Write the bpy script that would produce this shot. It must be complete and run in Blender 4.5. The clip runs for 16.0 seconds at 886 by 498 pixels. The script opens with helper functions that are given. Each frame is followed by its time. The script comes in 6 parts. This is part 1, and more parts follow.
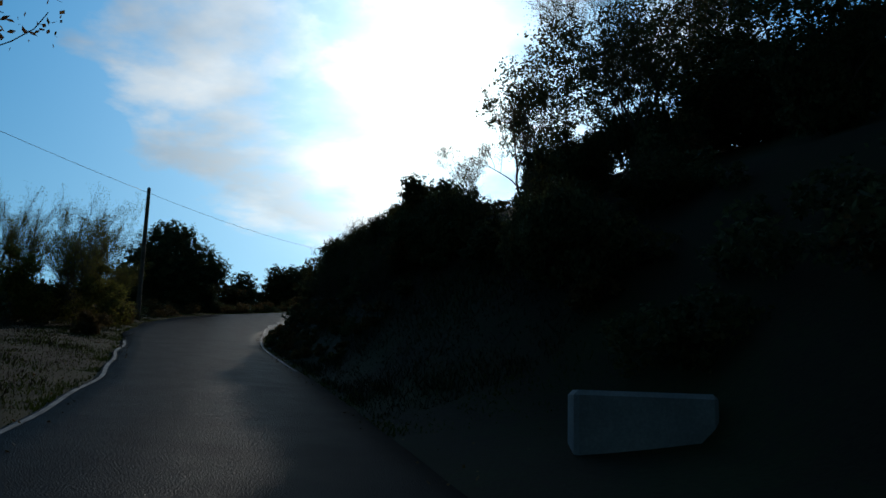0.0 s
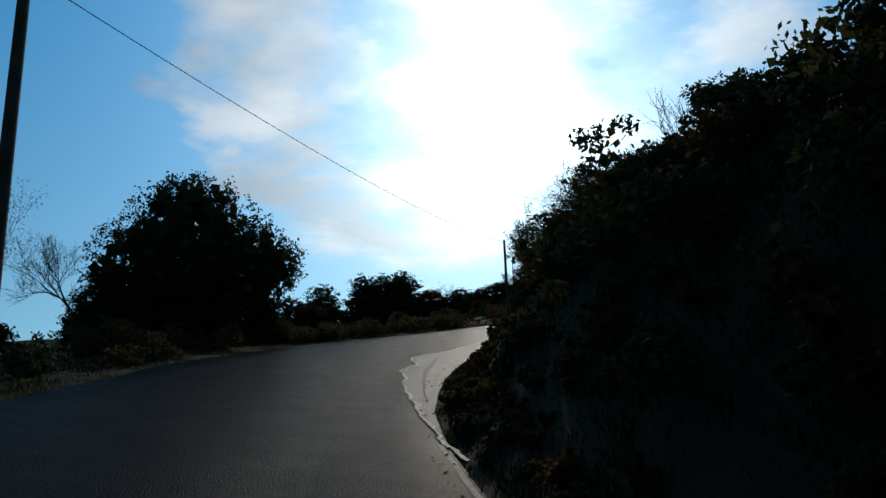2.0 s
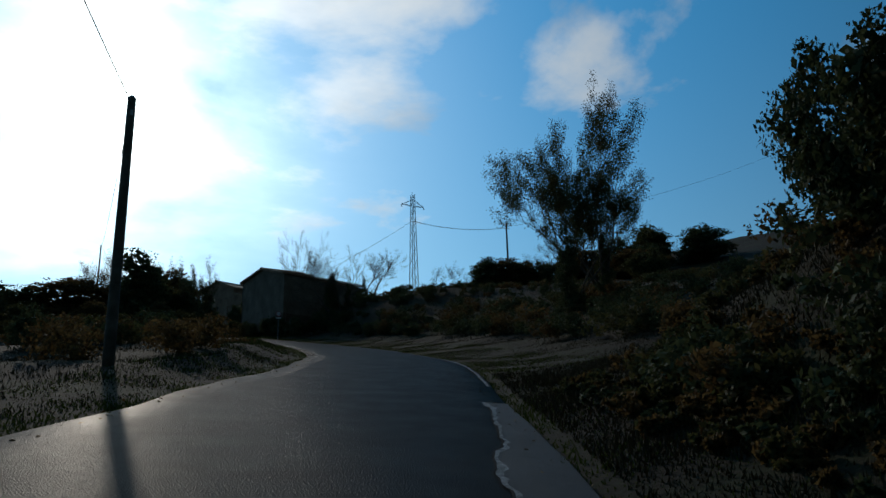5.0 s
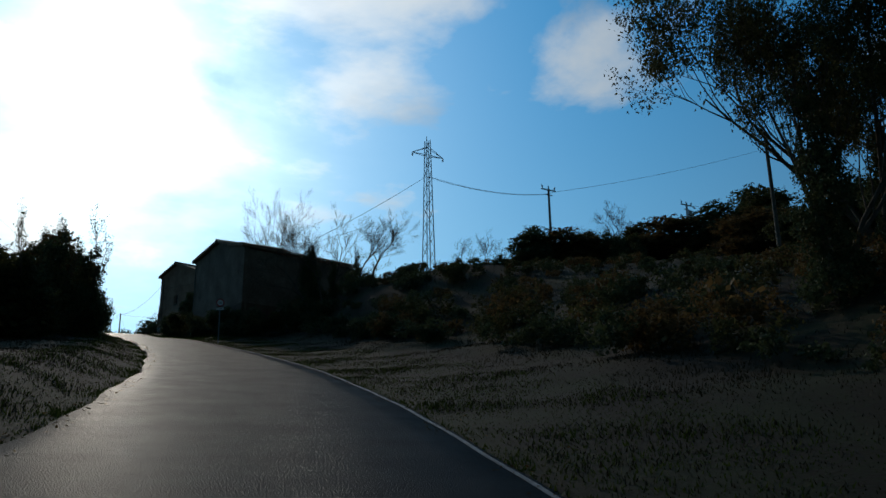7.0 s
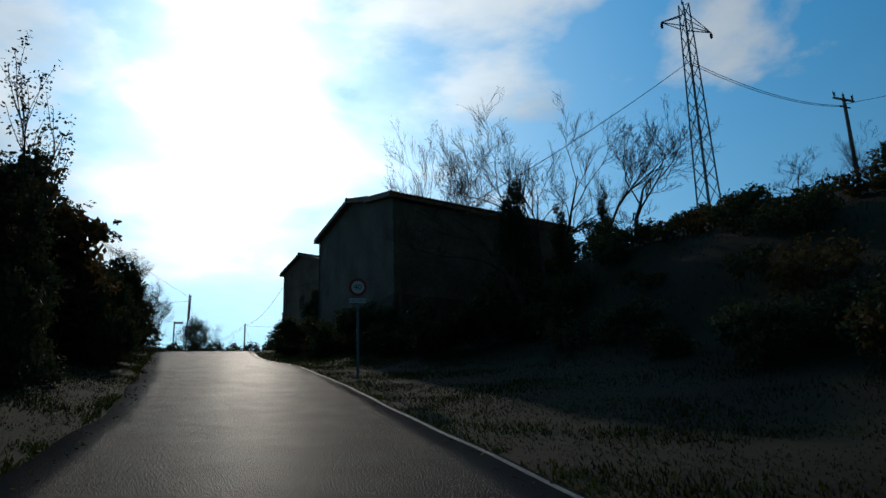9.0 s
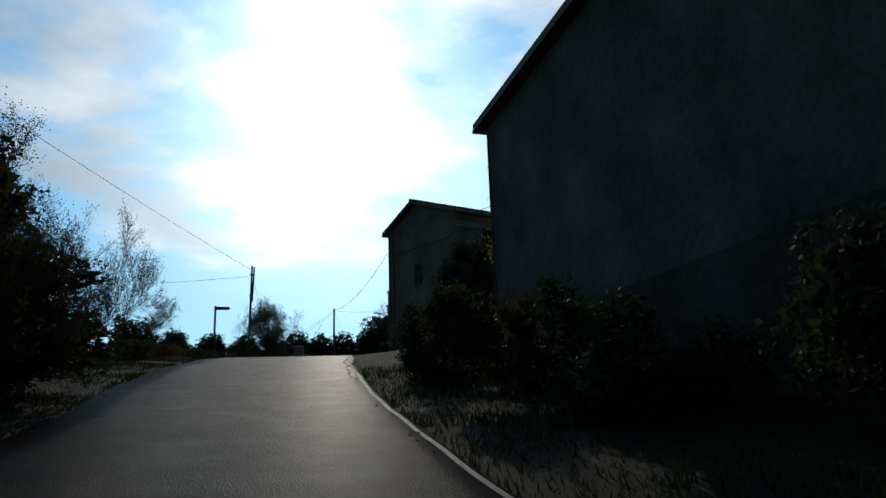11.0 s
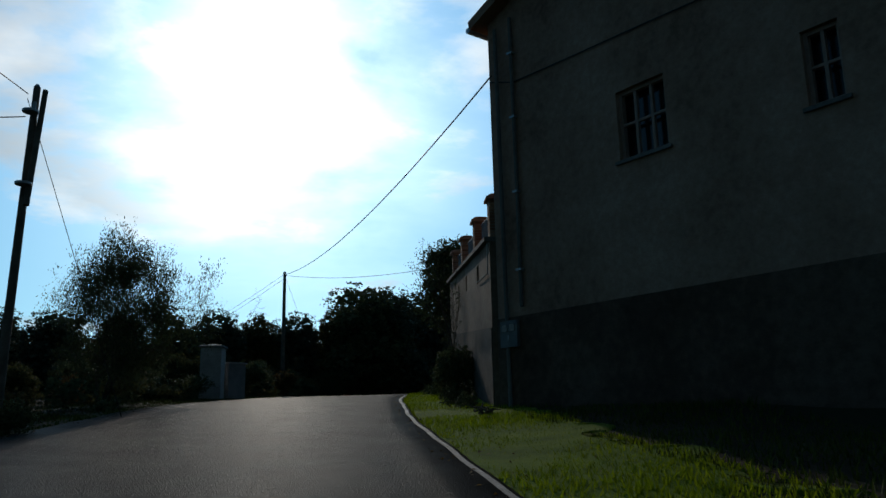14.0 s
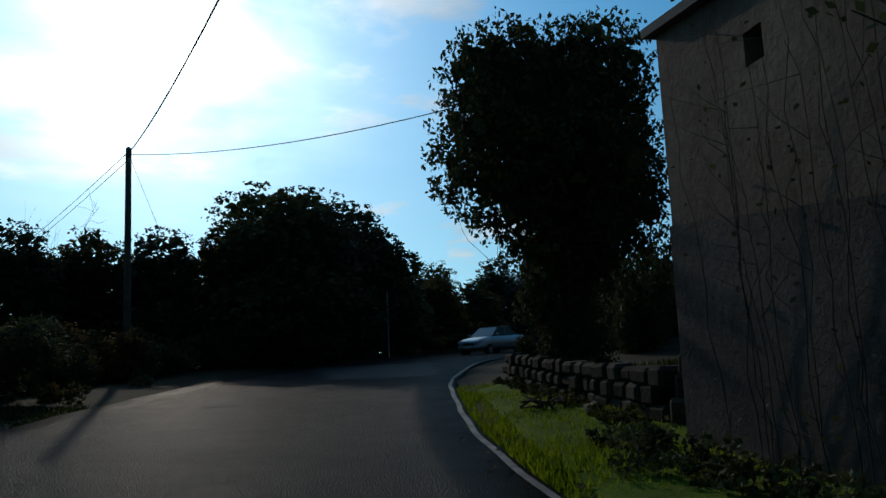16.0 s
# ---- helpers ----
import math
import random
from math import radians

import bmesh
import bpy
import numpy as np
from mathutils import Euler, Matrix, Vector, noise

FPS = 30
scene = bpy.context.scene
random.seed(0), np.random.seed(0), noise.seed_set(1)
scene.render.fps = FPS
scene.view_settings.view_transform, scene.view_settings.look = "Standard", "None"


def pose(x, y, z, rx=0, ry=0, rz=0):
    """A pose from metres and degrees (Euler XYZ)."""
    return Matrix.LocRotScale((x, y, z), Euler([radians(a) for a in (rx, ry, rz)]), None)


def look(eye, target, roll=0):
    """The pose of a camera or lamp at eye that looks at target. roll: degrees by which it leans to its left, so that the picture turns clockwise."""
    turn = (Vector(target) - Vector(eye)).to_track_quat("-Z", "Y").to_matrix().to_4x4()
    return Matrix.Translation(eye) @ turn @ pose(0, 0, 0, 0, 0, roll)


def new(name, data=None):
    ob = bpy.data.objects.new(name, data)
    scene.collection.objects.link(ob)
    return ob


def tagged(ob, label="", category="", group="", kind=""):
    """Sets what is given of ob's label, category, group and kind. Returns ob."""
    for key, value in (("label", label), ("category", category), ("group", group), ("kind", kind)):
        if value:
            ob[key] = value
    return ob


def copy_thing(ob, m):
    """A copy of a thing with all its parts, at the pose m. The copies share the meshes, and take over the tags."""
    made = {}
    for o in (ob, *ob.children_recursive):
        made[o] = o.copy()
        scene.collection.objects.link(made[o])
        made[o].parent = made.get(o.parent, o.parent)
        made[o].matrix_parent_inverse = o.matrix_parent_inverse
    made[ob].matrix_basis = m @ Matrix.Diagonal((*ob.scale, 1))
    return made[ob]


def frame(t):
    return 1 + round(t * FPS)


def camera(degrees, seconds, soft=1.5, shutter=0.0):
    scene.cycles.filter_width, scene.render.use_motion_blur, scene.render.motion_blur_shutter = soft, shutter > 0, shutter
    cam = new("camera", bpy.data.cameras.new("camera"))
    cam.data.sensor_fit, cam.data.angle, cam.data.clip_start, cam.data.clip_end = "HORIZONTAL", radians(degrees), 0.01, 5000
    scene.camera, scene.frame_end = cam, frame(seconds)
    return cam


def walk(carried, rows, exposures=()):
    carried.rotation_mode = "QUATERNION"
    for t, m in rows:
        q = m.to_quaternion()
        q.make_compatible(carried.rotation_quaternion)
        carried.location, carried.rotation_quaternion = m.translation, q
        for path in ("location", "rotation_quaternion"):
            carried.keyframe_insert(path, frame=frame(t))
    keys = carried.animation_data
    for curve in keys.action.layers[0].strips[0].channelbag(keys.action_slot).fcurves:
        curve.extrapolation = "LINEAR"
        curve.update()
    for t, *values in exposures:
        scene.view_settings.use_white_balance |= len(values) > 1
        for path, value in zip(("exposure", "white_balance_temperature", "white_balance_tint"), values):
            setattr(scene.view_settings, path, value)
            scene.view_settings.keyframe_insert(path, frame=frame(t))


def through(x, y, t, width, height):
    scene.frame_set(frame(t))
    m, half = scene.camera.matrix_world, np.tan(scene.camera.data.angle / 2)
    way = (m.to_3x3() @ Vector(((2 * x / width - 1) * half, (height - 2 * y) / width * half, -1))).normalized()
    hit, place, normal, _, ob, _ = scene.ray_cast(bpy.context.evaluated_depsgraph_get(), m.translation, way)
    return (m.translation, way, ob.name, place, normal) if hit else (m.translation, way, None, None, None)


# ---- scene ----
EXPOSURE = 0.0
# ---- camera ----
cam = camera(60.03, 16.0)
ROWS = [
    (0.0, -0.233, -0.707, 1.617, -6.78, 12.74, -0.19),
    (0.5, -1.208, 8.368, 2.846, -2.93, 12.95, 0.30),
    (1.0, -2.646, 17.214, 4.130, -0.64, 12.97, 1.17),
    (1.5, -4.339, 25.794, 5.426, -0.33, 13.27, 1.25),
    (2.0, -5.671, 34.550, 6.608, -0.89, 13.99, 1.96),
    (2.5, -6.610, 42.624, 7.753, -2.90, 14.78, 3.10),
    (3.0, -7.084, 50.407, 8.969, -6.08, 14.82, 3.69),
    (3.5, -7.053, 57.807, 10.271, -12.16, 14.93, 3.22),
    (4.0, -6.193, 65.303, 11.514, -18.97, 14.92, 2.41),
    (4.5, -4.434, 72.622, 12.773, -25.76, 15.26, 1.75),
    (5.0, -1.685, 79.248, 14.073, -31.81, 15.39, 1.46),
    (5.5, 1.637, 85.574, 15.385, -35.58, 15.31, 1.28),
    (6.0, 5.256, 91.823, 16.693, -36.44, 15.12, 1.12),
    (6.5, 8.860, 98.198, 17.981, -34.70, 14.94, 0.96),
    (7.0, 12.122, 104.747, 19.269, -31.42, 14.97, 0.86),
    (7.5, 14.636, 111.939, 20.523, -28.50, 14.73, 0.88),
    (8.0, 16.801, 119.260, 21.814, -25.79, 14.82, 1.15),
    (8.5, 18.516, 126.688, 23.092, -23.55, 15.18, 1.40),
    (9.0, 20.136, 134.217, 24.389, -21.12, 15.16, 1.82),
    (9.5, 21.339, 141.819, 25.739, -18.96, 15.73, 1.76),
    (10.0, 22.348, 149.409, 27.001, -16.91, 15.54, 1.68),
    (10.5, 23.151, 156.403, 28.214, -15.53, 14.34, 1.57),
    (11.0, 23.633, 163.682, 29.404, -14.70, 14.08, 1.80),
    (11.5, 24.058, 170.898, 30.487, -14.59, 14.15, 2.12),
    (12.0, 24.463, 177.933, 31.512, -15.10, 14.41, 2.33),
    (12.5, 24.838, 184.703, 32.531, -15.88, 14.88, 2.23),
    (13.0, 25.541, 191.048, 33.572, -17.18, 14.39, 1.83),
    (13.5, 26.337, 197.181, 34.417, -18.32, 13.52, 1.64),
    (14.0, 27.226, 203.043, 35.227, -19.68, 12.50, 1.27),
    (14.5, 28.163, 208.695, 35.861, -20.68, 10.88, 1.49),
    (15.0, 29.188, 214.177, 36.302, -22.14, 9.74, 2.28),
    (15.5, 30.376, 219.808, 36.734, -24.39, 8.53, 2.88),
    (16.0, 31.875, 225.024, 37.210, -27.32, 7.69, 2.60),
]
walk(cam, [(t, pose(x, y, z, 90 + pitch, roll, yaw)) for t, x, y, z, yaw, pitch, roll in ROWS],
     exposures=[(0.0, EXPOSURE, 6850, 11), (16.0, EXPOSURE, 6850, 11)])

# ---- world and sun ----
SUN_AZ, SUN_EL = radians(7.5), radians(24.5)
TO_SUN = Vector((math.sin(SUN_AZ) * math.cos(SUN_EL), math.cos(SUN_AZ) * math.cos(SUN_EL), math.sin(SUN_EL)))


def node(nt, kind, at=(0, 0), **inputs):
    n = nt.nodes.new(kind)
    n.location = at
    for key, value in inputs.items():
        n.inputs[key.replace("_", " ")].default_value = value
    return n


def math_node(nt, op, a, b=None, c=None, clamp=False):
    n = nt.nodes.new("ShaderNodeMath")
    n.operation, n.use_clamp = op, clamp
    for i, v in enumerate((a, b, c)):
        if v is None:
            continue
        if isinstance(v, (int, float)):
            n.inputs[i].default_value = v
        else:
            nt.links.new(v, n.inputs[i])
    return n.outputs[0]


def ramp(nt, fac, stops):
    n = nt.nodes.new("ShaderNodeValToRGB")
    el = n.color_ramp.elements
    while len(el) < len(stops):
        el.new(0.5)
    for e, (p, c) in zip(el, stops):
        e.position = p
        e.color = (c, c, c, 1) if isinstance(c, (int, float)) else (*c, 1)
    nt.links.new(fac, n.inputs[0])
    return n.outputs[0]


def mix_rgb(nt, fac, a, b, blend="MIX"):
    n = nt.nodes.new("ShaderNodeMix")
    n.data_type, n.blend_type = "RGBA", blend
    for i, v in ((0, fac), (6, a), (7, b)):
        if isinstance(v, (int, float)):
            n.inputs[i].default_value = v
        elif isinstance(v, tuple):
            n.inputs[i].default_value = (*v, 1)
        else:
            nt.links.new(v, n.inputs[i])
    return n.outputs[2]


def make_world():
    w = bpy.data.worlds.new("sky")
    scene.world = w
    w.use_nodes = True
    nt = w.node_tree
    nt.nodes.clear()
    out = node(nt, "ShaderNodeOutputWorld")
    bg = node(nt, "ShaderNodeBackground")
    sky = node(nt, "ShaderNodeTexSky")
    sky.sky_type, sky.sun_disc = "NISHITA", False
    sky.sun_elevation, sky.sun_rotation = SUN_EL, SUN_AZ
    sky.altitude, sky.air_density, sky.dust_density, sky.ozone_density = 300, 1.0, 0.3, 4.0
    tc = node(nt, "ShaderNodeTexCoord")
    way = tc.outputs["Generated"]
    sep = node(nt, "ShaderNodeSeparateXYZ")
    nt.links.new(way, sep.inputs[0])
    # clouds on a flat layer overhead
    up = math_node(nt, "ADD", math_node(nt, "MAXIMUM", sep.outputs[2], 0.0), 0.14)
    comb = node(nt, "ShaderNodeCombineXYZ")
    nt.links.new(math_node(nt, "DIVIDE", sep.outputs[0], up), comb.inputs[0])
    nt.links.new(math_node(nt, "DIVIDE", sep.outputs[1], up), comb.inputs[1])
    comb.inputs[2].default_value = CLOUD_SEED
    big = node(nt, "ShaderNodeTexNoise", Scale=1.5, Detail=8.0, Roughness=0.55, Distortion=0.15)
    nt.links.new(comb.outputs[0], big.inputs["Vector"])
    shade = node(nt, "ShaderNodeTexNoise", Scale=2.6, Detail=5.0, Roughness=0.5)
    nt.links.new(comb.outputs[0], shade.inputs["Vector"])
    def towards(way_to):
        dot = node(nt, "ShaderNodeVectorMath")
        dot.operation = "DOT_PRODUCT"
        dot.inputs[1].default_value = Vector(way_to).normalized()
        nt.links.new(way, dot.inputs[0])
        return math_node(nt, "MAXIMUM", dot.outputs["Value"], 0.0)

    def add(*terms):
        total = terms[0]
        for t in terms[1:]:
            total = math_node(nt, "ADD", total, t)
        return total

    def times(a, b):
        return math_node(nt, "MULTIPLY", a, b)

    near = towards(TO_SUN)
    broad = math_node(nt, "POWER", near, 2.0)
    wide = math_node(nt, "POWER", near, 18.0)
    mid = math_node(nt, "POWER", near, 75.0)
    core = math_node(nt, "POWER", near, 420.0)
    uneven = add(times(big.outputs["Fac"], 3.0), -0.9)
    glow = add(times(wide, 0.42), times(times(mid, 1.9), uneven), times(core, 1.5))
    # banks of cloud beside and above the sun, thin elsewhere
    cover = add(big.outputs["Fac"], times(wide, 0.05), -0.05)
    for way_to, weight, tight in CLOUD_BANKS:
        cover = add(cover, times(math_node(nt, "POWER", towards(way_to), tight), weight))
    mask = ramp(nt, cover, [(0.49, 0.0), (0.56, 0.55), (0.68, 1.0)])
    tone = ramp(nt, shade.outputs["Fac"], [(0.38, 0.42), (0.60, 0.88)])
    lit = add(times(tone, add(times(broad, 0.72), 0.16)), times(glow, 1.1))
    cloud = mix_rgb(nt, 1.0, (0.90, 0.97, 1.0), lit, "MULTIPLY")
    blue = mix_rgb(nt, 1.0, sky.outputs[0], (SKY * 0.40, SKY * 0.90, SKY * 0.95), "MULTIPLY")
    deep = mix_rgb(nt, 1.0, (0.010, 0.25, 0.60), broad, "MULTIPLY")
    haze = mix_rgb(nt, 1.0, (0.95, 1.0, 0.88), glow, "MULTIPLY")
    level = math_node(nt, "SUBTRACT", 1.0, math_node(nt, "MAXIMUM", sep.outputs[2], 0.0))
    low = times(broad, math_node(nt, "POWER", level, 4.0))
    veil = mix_rgb(nt, 1.0, (0.42, 0.52, 0.36), low, "MULTIPLY")
    clear = mix_rgb(nt, 1.0, mix_rgb(nt, 1.0, blue, deep, "ADD"), mix_rgb(nt, 1.0, haze, veil, "ADD"), "ADD")
    final = mix_rgb(nt, mask, clear, cloud)
    nt.links.new(final, bg.inputs[0])
    bg.inputs[1].default_value = 1.0
    nt.links.new(bg.outputs[0], out.inputs[0])


SKY, CLOUD_SEED = 0.026, 3.7
CLOUD_BANKS = [((-0.14, 0.90, 0.41), 0.15, 80), ((-0.24, 0.84, 0.50), 0.12, 120), ((0.43, 0.75, 0.51), 0.17, 60), ((0.30, 0.80, 0.52), 0.12, 90), ((0.60, 0.62, 0.51), 0.10, 150), ((0.68, 0.58, 0.46), 0.11, 260), ((-0.40, 0.86, 0.30), -0.14, 12), ((0.72, 0.62, 0.20), -0.12, 12)]
make_world()
sun = new("sun", bpy.data.lights.new("sun", "SUN"))
sun.data.energy, sun.data.angle, sun.data.color = 0.9, radians(0.8), (1.0, 0.93, 0.82)
sun.matrix_world = look((0, 0, 60), tuple(Vector((0, 0, 60)) - TO_SUN))


# ---- materials ----
def surface(name, stops, scale=4.0, fine=40.0, rough=0.85, bump=0.3, bump_scale=60.0, metal=0.0, per_piece=0.0, spec=0.3, island=False, leaf=0.0):
    """A procedural surface: colour from coarse and fine noise, a bump, a spread per object or per island."""
    m = bpy.data.materials.new(name)
    m.use_nodes = True
    nt = m.node_tree
    bsdf = nt.nodes["Principled BSDF"]
    tc = node(nt, "ShaderNodeTexCoord")
    geo = node(nt, "ShaderNodeNewGeometry")
    a = node(nt, "ShaderNodeTexNoise", Scale=scale, Detail=6.0, Roughness=0.6)
    b = node(nt, "ShaderNodeTexNoise", Scale=fine, Detail=3.0, Roughness=0.6)
    for n in (a, b):
        nt.links.new(geo.outputs["Position"] if not island else tc.outputs["Object"], n.inputs["Vector"])
    fac = math_node(nt, "ADD", math_node(nt, "MULTIPLY", a.outputs["Fac"], 0.65), math_node(nt, "MULTIPLY", b.outputs["Fac"], 0.35))
    if per_piece or island:
        info = node(nt, "ShaderNodeObjectInfo")
        src = geo.outputs["Random Per Island"] if island else info.outputs["Random"]
        spread = math_node(nt, "MULTIPLY", math_node(nt, "SUBTRACT", src, 0.5), per_piece or 0.4)
        fac = math_node(nt, "ADD", fac, spread)
    col = ramp(nt, fac, stops)
    nt.links.new(col, bsdf.inputs["Base Color"])
    bsdf.inputs["Roughness"].default_value = rough
    bsdf.inputs["Metallic"].default_value = metal
    bsdf.inputs["Specular IOR Level"].default_value = spec
    if bump:
        c = node(nt, "ShaderNodeTexNoise", Scale=bump_scale, Detail=4.0, Roughness=0.65)
        nt.links.new(geo.outputs["Position"], c.inputs["Vector"])
        bp = node(nt, "ShaderNodeBump", Strength=bump, Distance=0.02)
        nt.links.new(c.outputs["Fac"], bp.inputs["Height"])
        nt.links.new(bp.outputs[0], bsdf.inputs["Normal"])
    if leaf:
        tr = node(nt, "ShaderNodeBsdfTranslucent")
        nt.links.new(col, tr.inputs["Color"])
        mx = node(nt, "ShaderNodeMixShader")
        mx.inputs[0].default_value = leaf
        nt.links.new(bsdf.outputs[0], mx.inputs[1])
        nt.links.new(tr.outputs[0], mx.inputs[2])
        nt.links.new(mx.outputs[0], nt.nodes["Material Output"].inputs[0])
    return m


def asphalt_material():
    m = surface("asphalt", [(0.30, (0.018, 0.0172, 0.0165)), (0.5, (0.026, 0.025, 0.024)), (0.72, (0.040, 0.0375, 0.035))], 0.9, 90, 0.55, 0.0, spec=0.06)
    nt = m.node_tree
    bsdf = nt.nodes["Principled BSDF"]
    geo = node(nt, "ShaderNodeNewGeometry")
    v = node(nt, "ShaderNodeTexVoronoi", Scale=55.0)
    n = node(nt, "ShaderNodeTexNoise", Scale=22.0, Detail=6.0)
    w = node(nt, "ShaderNodeTexNoise", Scale=1.3, Detail=8.0)
    for k in (v, n, w):
        nt.links.new(geo.outputs["Position"], k.inputs["Vector"])
    h = math_node(nt, "ADD", v.outputs["Distance"], math_node(nt, "MULTIPLY", n.outputs["Fac"], 0.5))
    bp = node(nt, "ShaderNodeBump", Strength=0.85, Distance=0.014)
    nt.links.new(h, bp.inputs["Height"])
    nt.links.new(bp.outputs[0], bsdf.inputs["Normal"])
    nt.links.new(ramp(nt, w.outputs["Fac"], [(0.35, 0.30), (0.65, 0.40)]), bsdf.inputs["Roughness"])
    matt = node(nt, "ShaderNodeBsdfDiffuse")
    nt.links.new(bsdf.inputs["Base Color"].links[0].from_socket, matt.inputs["Color"])
    nt.links.new(bp.outputs[0], matt.inputs["Normal"])
    mx = node(nt, "ShaderNodeMixShader")
    mx.inputs[0].default_value = 0.74
    nt.links.new(bsdf.outputs[0], mx.inputs[1])
    nt.links.new(matt.outputs[0], mx.inputs[2])
    nt.links.new(mx.outputs[0], nt.nodes["Material Output"].inputs[0])
    return m


ASPHALT = asphalt_material()
OLD_ASPHALT = surface("old asphalt", [(0.3, (0.024, 0.022, 0.021)), (0.5, (0.037, 0.035, 0.033)), (0.7, (0.056, 0.053, 0.049))], 1.5, 50, 0.62, 0.9, 40, spec=0.13)
SOIL = surface("soil and turf", [(0.30, (0.015, 0.011, 0.007)), (0.46, (0.025, 0.019, 0.011)), (0.56, (0.023, 0.026, 0.010)), (0.72, (0.035, 0.039, 0.015))], 0.35, 9, 0.95, 0.9, 12, spec=0.1)
DIRT = surface("dry dirt", [(0.40, (0.008, 0.006, 0.003)), (0.46, (0.026, 0.015, 0.009)), (0.50, (0.012, 0.014, 0.004)), (0.55, (0.036, 0.020, 0.013)), (0.64, (0.085, 0.050, 0.034))], 0.9, 7, 0.95, 1.0, 5, spec=0.08)
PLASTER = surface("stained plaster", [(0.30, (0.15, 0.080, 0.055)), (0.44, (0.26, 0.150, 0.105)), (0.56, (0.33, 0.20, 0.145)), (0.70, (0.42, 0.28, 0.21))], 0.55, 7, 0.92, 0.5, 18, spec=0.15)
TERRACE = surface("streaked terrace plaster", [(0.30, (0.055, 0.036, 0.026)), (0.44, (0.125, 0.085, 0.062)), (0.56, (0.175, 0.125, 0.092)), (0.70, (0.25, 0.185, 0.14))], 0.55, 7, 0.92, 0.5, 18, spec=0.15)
PLINTH = surface("cement render", [(0.3, (0.085, 0.075, 0.068)), (0.5, (0.145, 0.13, 0.12)), (0.7, (0.20, 0.185, 0.17))], 0.8, 9, 0.92, 0.5, 22, spec=0.15)
STONE = surface("rubble stone", [(0.3, (0.12, 0.10, 0.08)), (0.5, (0.24, 0.20, 0.16)), (0.7, (0.34, 0.30, 0.25))], 2.0, 14, 0.93, 1.0, 9, spec=0.15)
OLD_STONE = surface("mossy dark stone", [(0.3, (0.020, 0.018, 0.013)), (0.5, (0.045, 0.038, 0.028)), (0.7, (0.085, 0.072, 0.055))], 2.4, 16, 0.95, 1.0, 12, per_piece=0.3, spec=0.08)
TILE = surface("clay roof tile", [(0.3, (0.15, 0.075, 0.045)), (0.5, (0.27, 0.14, 0.085)), (0.7, (0.36, 0.22, 0.14))], 2.0, 20, 0.9, 0.4, 40, per_piece=0.3)
BRICK = surface("red brick", [(0.3, (0.22, 0.10, 0.06)), (0.5, (0.33, 0.16, 0.10)), (0.7, (0.42, 0.24, 0.16))], 3.0, 30, 0.9, 0.4, 60, per_piece=0.35)
MORTAR = surface("mortar", [(0.3, (0.22, 0.20, 0.17)), (0.7, (0.36, 0.33, 0.29))], 3, 30, 0.95, 0.4, 60)
CONCRETE = surface("concrete", [(0.3, (0.13, 0.13, 0.13)), (0.5, (0.20, 0.20, 0.20)), (0.7, (0.29, 0.29, 0.28))], 1.5, 25, 0.9, 0.4, 40)
WHITEWASH = surface("whitewashed render", [(0.3, (0.20, 0.195, 0.185)), (0.5, (0.31, 0.305, 0.29)), (0.7, (0.42, 0.41, 0.39))], 1.5, 20, 0.9, 0.3, 40)
WOOD = surface("weathered pole wood", [(0.3, (0.055, 0.045, 0.036)), (0.5, (0.11, 0.09, 0.07)), (0.7, (0.17, 0.145, 0.12))], 3, 40, 0.9, 0.6, 50)
SHUTTER = surface("brown window frame paint", [(0.3, (0.20, 0.125, 0.10)), (0.7, (0.34, 0.24, 0.20))], 4, 40, 0.7, 0.3, 60)
STEEL = surface("galvanised steel", [(0.3, (0.22, 0.23, 0.24)), (0.7, (0.36, 0.37, 0.38))], 3, 30, 0.5, 0.1, 60, metal=0.8)
RAIL = surface("painted railing", [(0.3, (0.10, 0.13, 0.15)), (0.7, (0.18, 0.22, 0.25))], 4, 40, 0.5, 0.1, 60)
CABLE = surface("black cable", [(0.3, (0.012, 0.012, 0.012)), (0.7, (0.03, 0.03, 0.03))], 4, 40, 0.6, 0.0)
BARK = surface("bark", [(0.3, (0.045, 0.036, 0.028)), (0.5, (0.085, 0.070, 0.055)), (0.7, (0.14, 0.12, 0.10))], 3, 25, 0.95, 0.9, 30, spec=0.1)
DARK_GLASS = surface("dim window glass", [(0.3, (0.012, 0.013, 0.015)), (0.7, (0.02, 0.022, 0.025))], 3, 20, 0.15, 0.0, spec=0.6)


def leaf_material(name, low, mid, high, through=0.35):
    return surface(name, [(0.2, low), (0.5, mid), (0.8, high)], 0.8, 6, 0.75, 0.0, island=True, per_piece=0.45, spec=0.12, leaf=through)


LEAF_DARK = leaf_material("evergreen leaves", (0.030, 0.040, 0.018), (0.060, 0.074, 0.032), (0.105, 0.120, 0.052), 0.25)
LEAF_DRY = leaf_material("autumn brown leaves", (0.05, 0.032, 0.014), (0.10, 0.062, 0.024), (0.17, 0.11, 0.04), 0.42)
LEAF_ORANGE = leaf_material("orange-brown leaves", (0.08, 0.03, 0.014), (0.18, 0.075, 0.025), (0.32, 0.15, 0.04), 0.35)
LEAF_MIX = leaf_material("dull green leaves", (0.03, 0.032, 0.012), (0.06, 0.062, 0.022), (0.11, 0.095, 0.035), 0.4)
LEAF_YELLOW = leaf_material("yellow leaves", (0.20, 0.15, 0.02), (0.38, 0.29, 0.04), (0.52, 0.40, 0.07), 0.55)
LEAF_LIME = leaf_material("yellow-green leaves", (0.07, 0.075, 0.018), (0.14, 0.135, 0.03), (0.25, 0.20, 0.05), 0.5)
